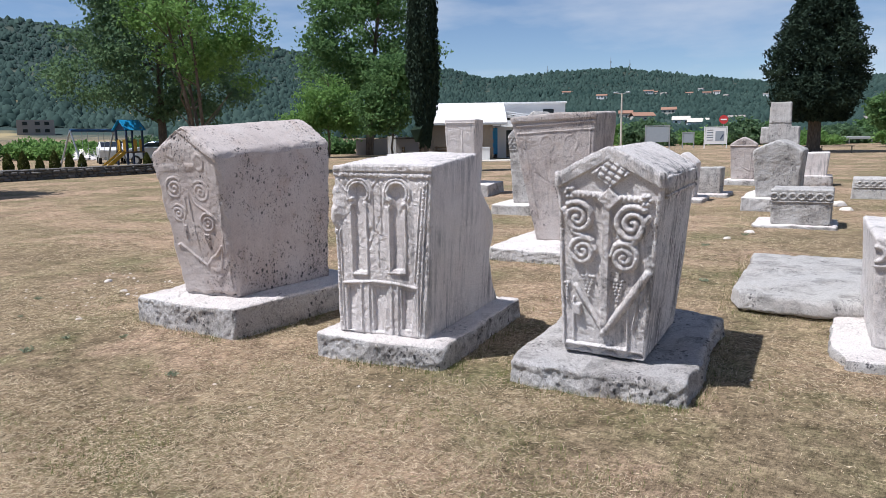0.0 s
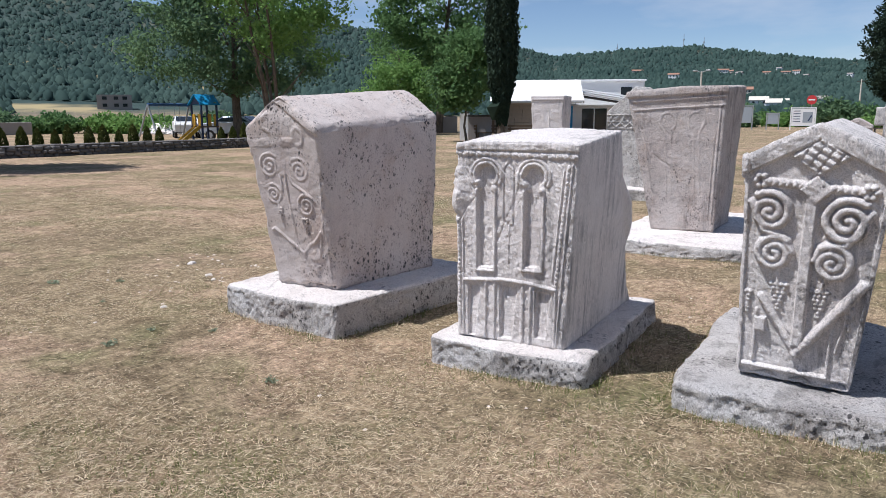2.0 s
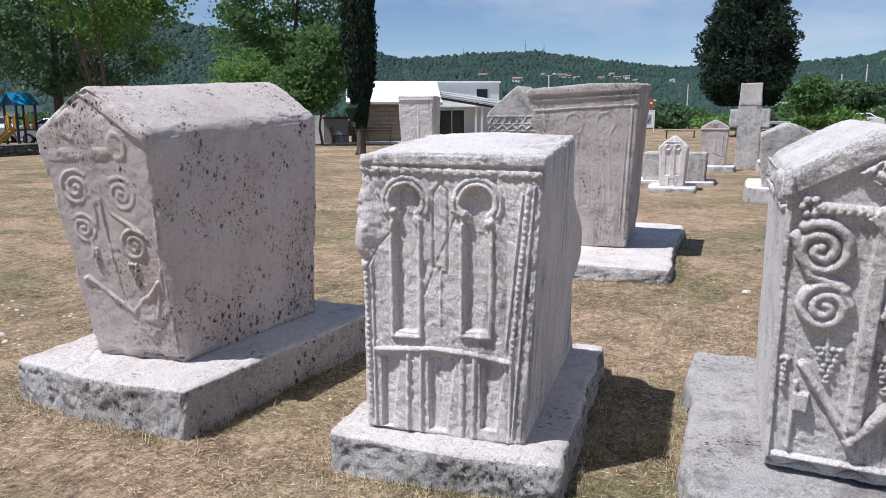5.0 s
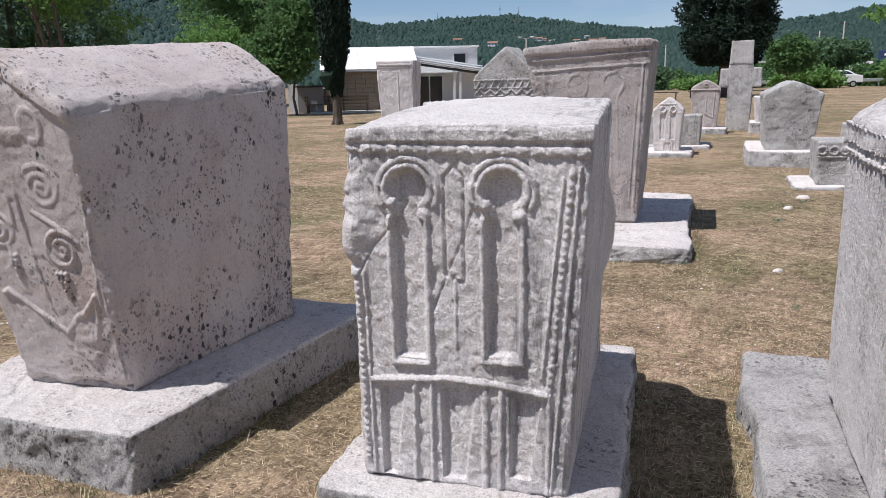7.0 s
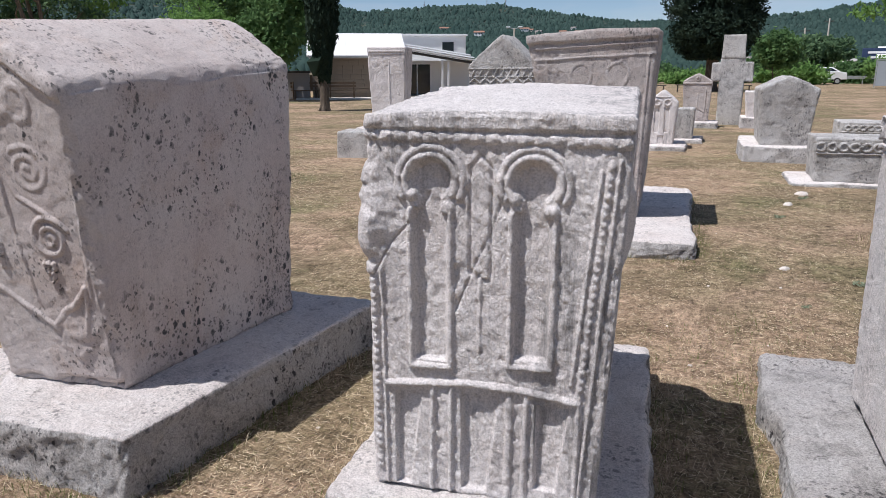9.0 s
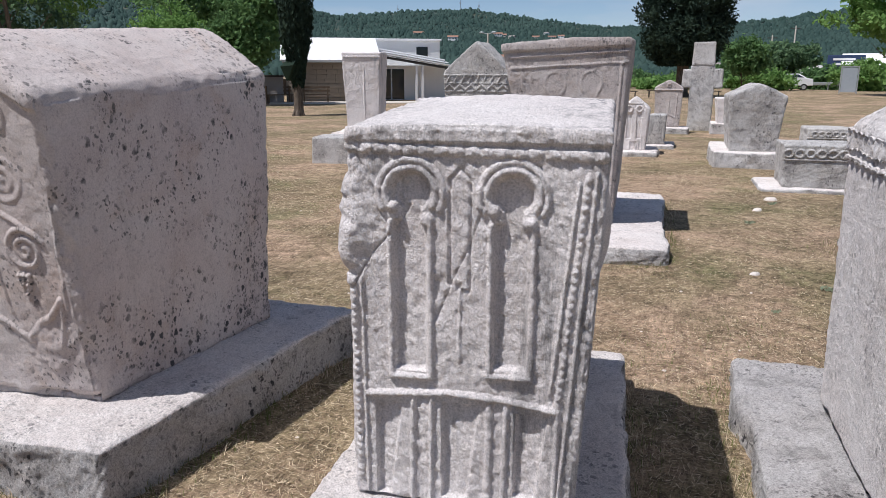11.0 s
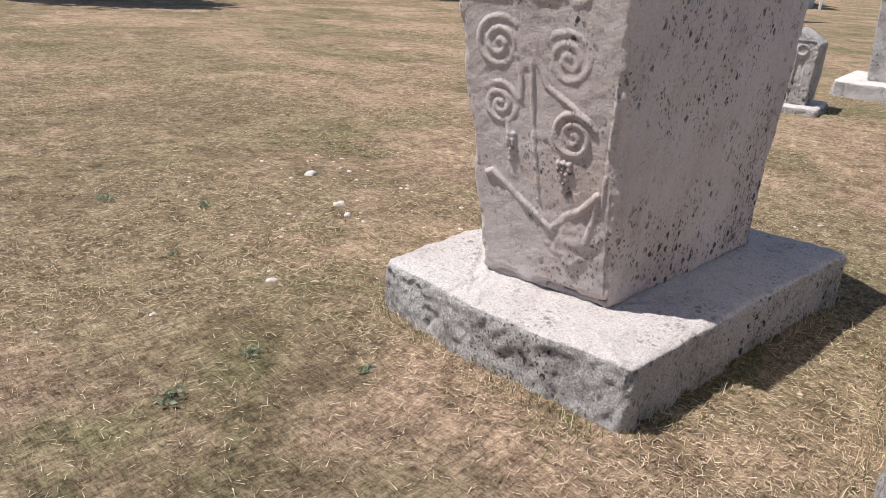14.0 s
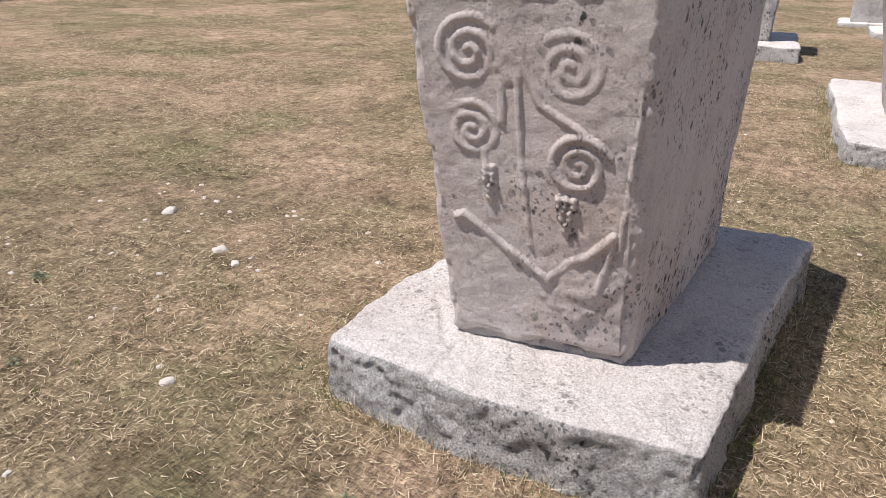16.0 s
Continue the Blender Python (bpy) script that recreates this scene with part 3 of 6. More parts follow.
# worn spirals, cross and bent arms on a tapering face
def carve_arms(x, z, hw):
    f = Relief(x, z)
    for cx, cz, r, start, way, hgt in ((-0.186, 0.895, 0.092, 0.8, 1, 0.008), (0.075, 0.868, 0.09, 2.3, -1, 0.004), (-0.18, 0.69, 0.078, 2.4, -1, 0.006), (0.106, 0.62, 0.085, 0.4, 1, 0.010)):
        f.bead(*spiral(cx, cz, r, 2.2, start, way), 0.0105, hgt, 1)
    f.bead([-0.05, 0.0, 0.1, 0.165], [0.88, 0.77, 0.72, 0.67], 0.010, 0.007, 1)
    f.bead([-0.12, -0.1, -0.1], [0.86, 0.8, 0.72], 0.011, 0.007, 1)
    f.bead([-0.06, -0.045, -0.02], [0.84, 0.6, 0.37], 0.009, 0.009, 2)
    f.bead([-0.11, -0.095, -0.08], [1.32, 1.1, 0.86], 0.045, 0.006, 2)
    f.bead([-0.34, -0.2, 0.05], [1.055, 1.06, 1.065], 0.032, 0.006, 2)
    th = np.linspace(0, 2 * math.pi, 30)
    f.bead(-0.15 + 0.055 * np.cos(th), 1.2 + 0.06 * np.sin(th), 0.016, 0.005, 3)
    f.bead(0.1 + 0.045 * np.cos(th), 1.1 + 0.06 * np.sin(th), 0.014, 0.005, 3)
    f.bead([-0.238, -0.212, -0.1, 0.04], [0.425, 0.437, 0.357, 0.262], 0.012, 0.0115, 4)
    f.bead([0.03, 0.095, 0.145, 0.208], [0.265, 0.335, 0.362, 0.436], 0.0125, 0.013, 4)
    f.bead([0.21, 0.195, 0.17], [0.43, 0.35, 0.25], 0.01, 0.009, 4)
    f.grapes(0.078, 0.475, 0.075, 0.095, 5, 0.0105)
    f.grapes(-0.135, 0.54, 0.055, 0.1, 5, 0.0105)
    f.bead([-0.15, -0.14], [0.63, 0.57], 0.01, 0.01, 5)
    f.bead([0.255, 0.24, 0.225], [0.8, 0.6, 0.4], 0.008, 0.007, 6)
    f.h *= np.clip(0.75 + 0.9 * fbm(np.stack([x, z, x * 0 + 5], 1), 13.0, 3), 0.25, 1.15)
    f.h += 0.012 * np.clip(fbm(np.stack([x, z, x * 0 + 3], 1), 9.0, 3) - 0.18, 0, 1) * np.clip((0.34 - z) / 0.16, 0, 1) * 4
    f.h -= 0.05 * np.clip((0.055 - z) / 0.05, 0, 1) * np.clip(0.6 + x * 1.6 + 0.5 * np.sin(x * 23), 0, 1)
    roof = 1.18 + 0.22 * (1 - np.abs((x + 0.11) / 0.35)) - z
    f.raise_(np.clip((0.055 - roof) / 0.02, 0, 1), 0.014, 7)
    f.h -= 0.05 * np.clip((z - 1.17) / 0.2, 0, 1) * np.clip(fbm(np.stack([x, z, x * 0 + 8], 1), 6.0, 3) + 0.2, 0, 1)
    return f.h, f.motif


ARMS = {1: "spiral_tendril", 2: "cross_relief", 3: "ring_relief", 4: "bent_arm_relief", 5: "grape_relief", 6: "edge_fillet", 7: "gable_moulding"}


def broken_corner(p, nor):
    """The left shoulder of the niche stone is broken into a ragged bulge and its back slopes away."""
    x, y, z = p.T
    edge = np.clip((-x - 0.25) / 0.12, 0, 1)
    bulge = -0.05 * np.exp(-((z - 0.9) / 0.17) ** 2) * edge * (1 + 0.7 * fbm(p + 7, 9.0, 3))
    ragged = 0.04 * np.clip(fbm(p, 9.0, 4, 0.65) + 0.1, 0, 1) * edge * np.clip((z - 0.6) / 0.15, 0, 1)
    back = (-0.1 * np.exp(-((z - 0.7) / 0.2) ** 2) + 0.05 * fbm(p + 3, 3.0, 3)) * np.clip(nor[:, 1], 0, 1)
    return bulge + ragged + back


def rock_face(p, nor):
    """Rough-hewn flanks: hollows and knobs that leave the top nearly flat."""
    side = np.clip(1 - np.abs(nor[:, 2]) * 1.2, 0, 1)
    return side * (0.024 * fbm(p + 5, 4.5, 4, 0.65) + 0.024 * np.abs(fbm(p, 15.0, 3, 0.65)) + 0.008) + 0.006 * fbm(p + 2, 6.0, 3) + 0.004 * np.abs(fbm(p + 9, 24.0, 2))


def plinth(x, y, yaw, w, d, h, label, seed, counts=(110, 130, 26), material=None, rough=0.010, lean=(0, 0), z=0.0, skew=0.0, crack=None):
    t = thing("stone_plinth", pose(x, y, z - 0.05, lean[0], lean[1], yaw), label, "plinth", "plinths of the tombstones")
    q, F, mask, k = block((w * 1.02, d * 1.02), (w, d), h + 0.05, 0.0, counts, 0.045, rough, seed, chips=1.2, notch=rock_face)
    # uneven hewn outline and one worn corner
    flat = np.stack([q[:, 0], q[:, 1], q[:, 0] * 0 + seed], 1)
    worn = np.clip(-q[:, 0] / w - q[:, 1] / d - 0.82, 0, 0.2)
    q[:, 0] += 0.05 * fbm(flat, 2.4, 3) + w * 0.16 * worn
    q[:, 1] += 0.05 * fbm(flat + 7.0, 2.4, 3) + d * 0.1 * worn
    if crack:
        away = line_dist(q[:, 0], q[:, 1], *crack)
        q[:, 2] -= 0.012 * hump(away, 0.009) * (q[:, 2] > h * 0.8)
    q[:, 1] += skew * q[:, 0] * (0.5 - q[:, 1] / d)
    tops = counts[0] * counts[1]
    # the sides' material holds both crust and some side shade in its colour
    for nm, pick, mat in (("dressed_top", F[-tops:], material or M_PLINTH), ("rough_flank", F[:-tops], M_CRUST_SHADE)):
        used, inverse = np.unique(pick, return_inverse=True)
        part_mesh(nm, mesh_of(nm, q[used], inverse.reshape(-1, 4), mat, True), t, "crusted hewn sides, their colour also darkened for side shade" if nm == "rough_flank" else "")
    return t


def tombstone(m, label, built, material, motifs=None, body="body"):
    t = thing("tombstone", m, label, "tombstone", "carved medieval tombstones")
    return stone_parts(body, t, built, material, motifs)


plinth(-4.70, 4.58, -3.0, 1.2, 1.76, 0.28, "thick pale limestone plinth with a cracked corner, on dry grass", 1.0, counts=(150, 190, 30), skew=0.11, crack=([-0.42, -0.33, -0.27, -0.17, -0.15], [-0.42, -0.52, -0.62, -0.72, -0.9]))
tombstone(pose(-4.678, 4.562, 0.272, 0, 0, -1.6), "pale ridged chest tombstone with worn spirals and lichen-specked flank", block((0.545, 1.13), (0.67, 1.34), 1.165, 0.21, (170, 90, 220), 0.028, 0.0045, 2.0, (-0.04, -0.06), carve_arms, 0.8, tail=0.074, skew=0.165, wear=0.022), M_STONE_A, ARMS)
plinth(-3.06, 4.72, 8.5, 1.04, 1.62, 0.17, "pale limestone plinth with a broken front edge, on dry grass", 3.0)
tombstone(pose(-3.075, 4.72, 0.16, 0, 0, 8.0), "white limestone slab tombstone carved with two arched niches", block((0.705, 1.34), (0.76, 0.80), 1.195, 0.015, (190, 90, 250), 0.013, 0.003, 4.0, (0.035, -0.27), carve_niches, 1.0, tail=0.06, notch=broken_corner, pick=0.0032, wear=0.014), M_STONE_B, NICHE)
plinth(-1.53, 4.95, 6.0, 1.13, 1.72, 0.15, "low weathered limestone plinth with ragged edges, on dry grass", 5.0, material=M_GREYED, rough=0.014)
vine_stone = tombstone(pose(-1.52, 4.86, 0.17, 0.5, 0, 5.0), "gabled limestone tombstone with spiral tendrils and grape clusters", block((0.53, 0.97), (0.635, 1.20), 1.145, 0.165, (180, 80, 240), 0.015, 0.003, 6.0, (0.055, -0.01), carve_vine, 0.7, skew=-0.08, pick=0.003, wear=0.010), M_STONE_C, VINE)

# knobbly frieze and roll under the eaves of the vine stone
for side in (-1, 1):
    for nm, w, h, z, amp, seed in (("eave_frieze", 0.05, 0.10, 1.035, 0.014, 50.0), ("eave_roll", 0.04, 0.03, 1.0, 0.004, 52.0)):
        q, F, mask, k = block((w, 1.1), (w, 1.13), h, 0.0, (5, 90, 9), 0.014, amp, seed + side, notch=lambda p, nor: 0.012 * np.abs(np.sin(p[:, 1] * 42 + p[:, 2] * 30)))
        part_mesh(nm, mesh_of(nm, q + np.array([0.05 + side * 0.312, 0.02, z]), F, M_STONE_C, True), vine_stone)


# ---- the further tombstones ----
def carve_frame(x, z, hw):
    """Moulded head, two horseshoe arches on paired shafts, and a rough-picked band."""
    f = Relief(x, z)
    top = z.max()
    f.raise_(np.clip((z - top + 0.085) / 0.012, 0, 1), 0.022, 1)
    f.bead([-0.5, 0.5], [top - 0.125, top - 0.115], 0.012, 0.012, 1)
    f.bead([-0.5, 0.5], [top - 0.215, top - 0.205], 0.009, 0.009, 1)
    for px in (-0.13, 0.17):
        th = np.linspace(-0.7, math.pi + 0.7, 22)
        f.bead(px + 0.085 * np.cos(th), top - 0.36 + 0.1 * np.sin(th), 0.011, 0.006, 2)
        for side in (-1, 1):
            f.bead([px + side * 0.06, px + side * 0.03, px + side * 0.028], [top - 0.42, top - 0.5, 0.42], 0.007, 0.0045, 2)
    f.bead([0.42, 0.32], [top - 0.22, 0.15], 0.012, 0.010, 2)
    f.bead([0.36, 0.28], [top - 0.5, 0.15], 0.007, 0.007, 2)
    f.bead([-0.42, -0.3], [top - 0.22, 0.3], 0.010, 0.007, 2)
    p = np.stack([x, z, x * 0], 1)
    picked = np.clip((-x - 0.14 + 0.25 * fbm(p, 3.0, 2)) / 0.1, 0, 1) * np.clip((z - 0.75) / 0.3, 0, 1)
    f.h -= 0.012 * picked * np.abs(fbm(p, 22.0, 3, 0.6))
    f.groove([-0.3, -0.2, -0.12], [0.86, 0.78, 0.72], 0.006, 0.012)
    return f.h, f.motif


def carve_zigzag(x, z, hw):
    f = Relief(x, z)
    for zz in (1.18, 1.3, 1.06):
        f.bead([-0.6, 0.6], [zz, zz], 0.01, 0.014, 1)
    zig = np.linspace(-0.5, 0.5, 13)
    f.bead(zig, [1.08 + 0.08 * (k % 2) for k in range(13)], 0.013, 0.018, 2)
    for px in np.linspace(-0.45, 0.45, 9):
        f.bead([px, px + 0.04], [1.2, 1.28], 0.012, 0.014, 2)
    return f.h, f.motif


def carve_wave(x, z, hw):
    f = Relief(x, z)
    top = z.max()
    wave = np.linspace(-0.38, 0.38, 25)
    f.bead(wave, [top - 0.1 + 0.03 * (k % 2) for k in range(25)], 0.012, 0.016, 1)
    f.bead([-0.5, 0.5], [top - 0.13, top - 0.13], 0.008, 0.012, 2)
    f.bead([0.05, 0.05], [top - 0.3, 0.3], 0.016, 0.012, 2)
    return f.h, f.motif


def carve_pediment(x, z, hw):
    f = Relief(x, z)
    top = z.max()
    f.bead([-0.4, 0.4], [top - 0.24, top - 0.24], 0.018, 0.02, 1)
    th = np.linspace(0, 2 * math.pi, 20)
    f.bead(0.045 * np.cos(th), top - 0.13 + 0.045 * np.sin(th), 0.014, 0.02, 2)
    f.bead([0.02, 0.02, 0.2, 0.22], [0.7, 0.35, 0.25, 0.85], 0.016, 0.014, 2)
    return f.h, f.motif


def carve_owl(x, z, hw):
    f = Relief(x, z)
    top = z.max()
    th = np.linspace(0, 2 * math.pi, 20)
    for px in (-0.09, 0.09):
        f.bead(px + 0.055 * np.cos(th), top - 0.2 + 0.055 * np.sin(th), 0.012, 0.016, 2)
        f.sink(dip(box_inside(x, z, px - 0.05, px + 0.05, 0.22, top - 0.28), 0.012), 0.02, 3)
    f.sink(dip(box_inside(x, z, -0.06, 0.06, 0.02, 0.18), 0.012), 0.02, 3)
    f.bead([-0.3, 0.3], [top - 0.1, top - 0.1], 0.01, 0.012, 1)
    return f.h, f.motif


def carve_frieze(x, z, hw):
    f = Relief(x, z)
    top = z.max()
    f.bead([-0.9, 0.9], [top - 0.19, top - 0.19], 0.012, 0.016, 1)
    th = np.linspace(0, 2 * math.pi, 14)
    for k in range(-6, 7):
        f.bead(k * 0.13 + 0.05 * np.cos(th), top - 0.11 + 0.05 * np.sin(th), 0.015, 0.02, 2)
    return f.h, f.motif


BACK_NAMES = {1: "moulding", 2: "carved_ornament", 3: "sunken_panel"}


def back_stone(x, y, z, yaw, bottom, top, height, ridge, label, carve=None, material=None, seed=0.0, counts=(70, 26, 80), **kw):
    return tombstone(pose(x, y, z, 0, kw.pop("roll", 0), yaw), label, block(bottom, top, height, ridge, counts, kw.pop("round_by", 0.025), kw.pop("rough", 0.010), seed, carve=carve, **kw), material or M_STONE_E, BACK_NAMES if carve else None)


# tall slab with columns, on a long plinth
plinth(-3.48, 8.88, 5.5, 1.5, 2.7, 0.11, "long low limestone plinth half sunk in grass", 11.0, z=0.13)
back_stone(-3.52, 8.78, 0.235, 5.0, (0.68, 0.8), (1.08, 0.95), 1.54, 0.02, "tall rosy limestone slab tombstone widening upward, with faint columns", carve_frame, M_STONE_D, 12.0, (110, 40, 130), lean=(-0.04, -0.02), rough=0.006, tail=0.03, roll=-2.5)
# gabled slab with a zigzag band
plinth(-5.95, 13.3, 8.0, 1.6, 1.7, 0.2, "rough limestone plinth under a gabled slab", 13.0, (40, 40, 12))
back_stone(-5.95, 13.3, 0.19, 6.0, (0.85, 0.8), (1.02, 0.9), 1.34, 0.46, "gabled grey tombstone with a carved zigzag band", carve_zigzag, M_STONE_E, 14.0, (110, 30, 130))
# leaning block with a wavy top border
plinth(-9.55, 16.6, 14.0, 1.5, 1.7, 0.3, "thick limestone plinth under a block tombstone", 15.0, (40, 40, 12))
back_stone(-9.68, 16.6, 0.29, 16.0, (0.68, 0.78), (0.83, 0.95), 1.66, 0.0, "upright pale block tombstone with a wavy border", carve_wave, M_STONE_B, 16.0, (90, 30, 110))
# small gabled tombstone with ring carvings
plinth(-6.55, 10.85, 10.0, 0.78, 0.8, 0.08, "thin limestone plinth on dry grass", 17.0, (40, 40, 8))
back_stone(-6.55, 10.85, 0.075, 10.0, (0.48, 0.5), (0.52, 0.55), 0.68, 0.14, "small gabled tombstone with two carved rings", carve_owl, M_STONE_E, 18.0)
back_stone(-8.55, 13.5, -0.05, 12.0, (1.0, 0.7), (0.95, 0.65), 0.5, 0.0, "low rough limestone block in dry grass", None, M_STONE_E, 19.0, (40, 30, 24))
# small gabled one, with a low block behind
plinth(-3.95, 16.7, 4.0, 0.95, 1.15, 0.1, "thin limestone plinth on dry grass", 20.0, (40, 40, 8))
back_stone(-3.95, 16.7, 0.09, 4.0, (0.46, 0.55), (0.55, 0.62), 0.78, 0.22, "small gabled tombstone with carved niches", carve_owl, M_STONE_B, 21.0)
plinth(-4.15, 18.3, 3.0, 1.7, 1.0, 0.08, "thin limestone plinth on dry grass", 22.0, (40, 30, 8))
back_stone(-4.15, 18.3, 0.07, 3.0, (1.3, 0.6), (1.35, 0.62), 0.62, 0.0, "low rough grey limestone block", None, M_STONE_E, 23.0, (50, 26, 30))
# pedimented slab
plinth(-3.72, 22.4, 3.0, 1.05, 0.9, 0.16, "limestone plinth on dry grass", 24.0, (30, 30, 8))
back_stone(-3.76, 22.4, 0.15, 3.0, (0.62, 0.3), (0.72, 0.34), 1.02, 0.2, "slab tombstone with a small carved pediment", carve_pediment, M_STONE_D, 25.0)
# house-shaped one
plinth(-1.95, 16.05, 3.0, 1.2, 2.1, 0.26, "thick rough limestone plinth in grass", 26.0, (50, 60, 14))
back_stone(-1.9, 16.0, 0.24, 3.0, (0.74, 1.5), (0.88, 1.7), 0.92, 0.2, "house-shaped grey tombstone with a gabled top", None, M_STONE_E, 27.0, (50, 50, 50), rough=0.013)
# chest with a frieze
plinth(-1.25, 13.1, 4.0, 1.25, 1.1, 0.06, "thin limestone slab base in grass", 28.0, (40, 40, 8))
back_stone(-1.15, 13.1, 0.05, 4.0, (0.86, 0.85), (0.9, 0.9), 0.57, 0.0, "low chest tombstone with a carved frieze and a broken corner", carve_frieze, M_STONE_E, 29.0, chips=1.6)
plinth(-2.1, 22.9, 4.0, 1.2, 1.0, 0.28, "dark weathered limestone plinth", 30.0, (40, 30, 12))
back_stone(-2.1, 22.9, 0.26, 4.0, (0.9, 0.8), (1.02, 0.85), 0.66, 0.0, "squat pale block tombstone", None, M_STONE_B, 31.0, (50, 26, 40))
back_stone(0.15, 19.1, -0.03, 2.0, (1.9, 1.0), (1.85, 0.95), 0.48, 0.0, "low chest tombstone with a scalloped border", carve_frieze, M_STONE_E, 32.0, (90, 26, 40))
# flat slab and the moulded chest beside it
plinth(-0.2, 7.72, 5.0, 2.1, 2.3, 0.1, "flat cracked limestone slab lying in the grass", 33.0, (90, 90, 10), M_STONE_E, z=0.1)
plinth(0.52, 6.35, 6.0, 1.75, 1.9, 0.08, "thin limestone plinth on grass", 34.0, (40, 40, 8))
back_stone(0.5, 6.4, 0.07, 6.0, (1.25, 1.3), (1.32, 1.4), 0.78, 0.0, "chest tombstone with a carved moulded cornice", carve_frieze, M_STONE_C, 35.0, (130, 40, 90))


def stone_cross():
    t = thing("stone_cross", pose(-3.0, 23.6, -0.05, 0, 0, 3), "tall lichen-covered limestone cross with short arms", "stone cross")
    simple_stone("shaft", t, M_STONE_E, size_bottom=(0.62, 0.3), size_top=(0.62, 0.3), height=1.8, counts=(30, 14, 60), round_by=0.03, rough=0.012, seed=40.0)
    head = block((0.58, 0.3), (0.56, 0.28), 0.62, 0.0, (26, 14, 26), 0.03, 0.012, 41.0)
    q, F, mask, k = head
    part_mesh("head", mesh_of("head", q + np.array([0.0, 0, 1.79]), F, M_STONE_E, True), t)
    for side in (-1, 1):
        q, F, mask, k = block((0.24, 0.29), (0.24, 0.29), 0.5, 0.0, (14, 14, 26), 0.03, 0.012, 42.0 + side)
        part_mesh("arm", mesh_of("arm", q + np.array([side * 0.4, 0, 1.2]), F, M_STONE_E, True), t)


stone_cross()


# ---- plants ----
def foliage(name, dark, light, through=0.25, patch=0.7):
    n = Nodes(name, 0.85, 0.12)
    rnd = n.add("ShaderNodeNewGeometry").outputs["Random Per Island"]
    col = n.mix(n.maths("MULTIPLY", n.maths("ADD", rnd, n.ramp(n.noise(patch, 4), (0.35, 0.0), (0.65, 1.0))), 0.5), dark, light)
    n.done(col)
    tr = n.add("ShaderNodeBsdfTranslucent", {"Color": col})
    mx = n.add("ShaderNodeMixShader", {"Fac": through, 1: n.bsdf.outputs[0], 2: tr.outputs[0]})
    n.tree.links.new(mx.outputs[0], n.tree.nodes["Material Output"].inputs["Surface"])
    return n.mat


def bark_material():
    n = Nodes("bark", 0.95, 0.1)
    g = n.noise(6.0, 7, 0.7, co=n.stretch(3, 3, 0.5))
    return n.done(n.ramp(g, (0.3, (0.045, 0.035, 0.028)), (0.7, (0.2, 0.165, 0.13))), g, 0.8, 0.03)


M_BARK = bark_material()
M_LEAF = foliage("broad_leaves", (0.075, 0.145, 0.06), (0.17, 0.29, 0.11), 0.45)
M_LEAF_LIGHT = foliage("light_leaves", (0.11, 0.22, 0.06), (0.25, 0.40, 0.13), 0.5)
M_LEAF_DARK = foliage("dark_leaves", (0.085, 0.15, 0.085), (0.18, 0.28, 0.14), 0.48)
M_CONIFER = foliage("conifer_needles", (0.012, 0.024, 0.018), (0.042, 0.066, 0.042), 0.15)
M_THUJA = foliage("thuja_needles", (0.055, 0.07, 0.02), (0.12, 0.135, 0.035), 0.15)
# hill scrub: green with a little distance haze put into the colour as blue
M_SCRUB_HAZE = foliage("hill_scrub_hazed", (0.020, 0.044, 0.040), (0.056, 0.094, 0.080), 0.15, 0.012)


def leaves_mesh(name, centres, size, rng, material, upright=0.0, aspect=1.7):
    """Bent two-triangle leaves at the given points."""
    n = len(centres)
    d = rng.normal(size=(n, 3))
    d[:, 2] = d[:, 2] * (1 - upright) + upright * 2.2 * np.sign(rng.random(n) - 0.15)
    d /= np.linalg.norm(d, axis=1, keepdims=True)
    e = np.cross(d, rng.normal(size=(n, 3)))
    e /= np.linalg.norm(e, axis=1, keepdims=True)
    f = np.cross(d, e)
    s = size * rng.uniform(0.6, 1.4, (n, 1))
    v = np.stack([centres - d * s * aspect / 2, centres + e * s / 2 + f * s * 0.15, centres + d * s * aspect / 2, centres - e * s / 2 + f * s * 0.15], 1).reshape(-1, 3)
    k = np.arange(n)[:, None] * 4
    return mesh_of(name, v, k + np.array([[0, 1, 2, 3]]), material)


def crown_points(blobs, count, clusters, rng, spread):
    """Leaf places in loose clusters over a few lobes (x, y, z, rx, rz)."""
    vol = np.array([b[3] * b[3] * b[4] for b in blobs])
    pick = rng.choice(len(blobs), clusters, p=vol / vol.sum())
    d = rng.normal(size=(clusters, 3))
    d /= np.linalg.norm(d, axis=1, keepdims=True)
    r = rng.uniform(0.45, 1.05, (clusters, 1)) ** 0.6
    B = np.array(blobs)[pick]
    mid = B[:, :3] + d * r * np.stack([B[:, 3], B[:, 3], B[:, 4]], 1)
    own = rng.integers(0, clusters, count)
    return mid[own] + rng.normal(size=(count, 3)) * spread * np.array([1, 1, 0.6])


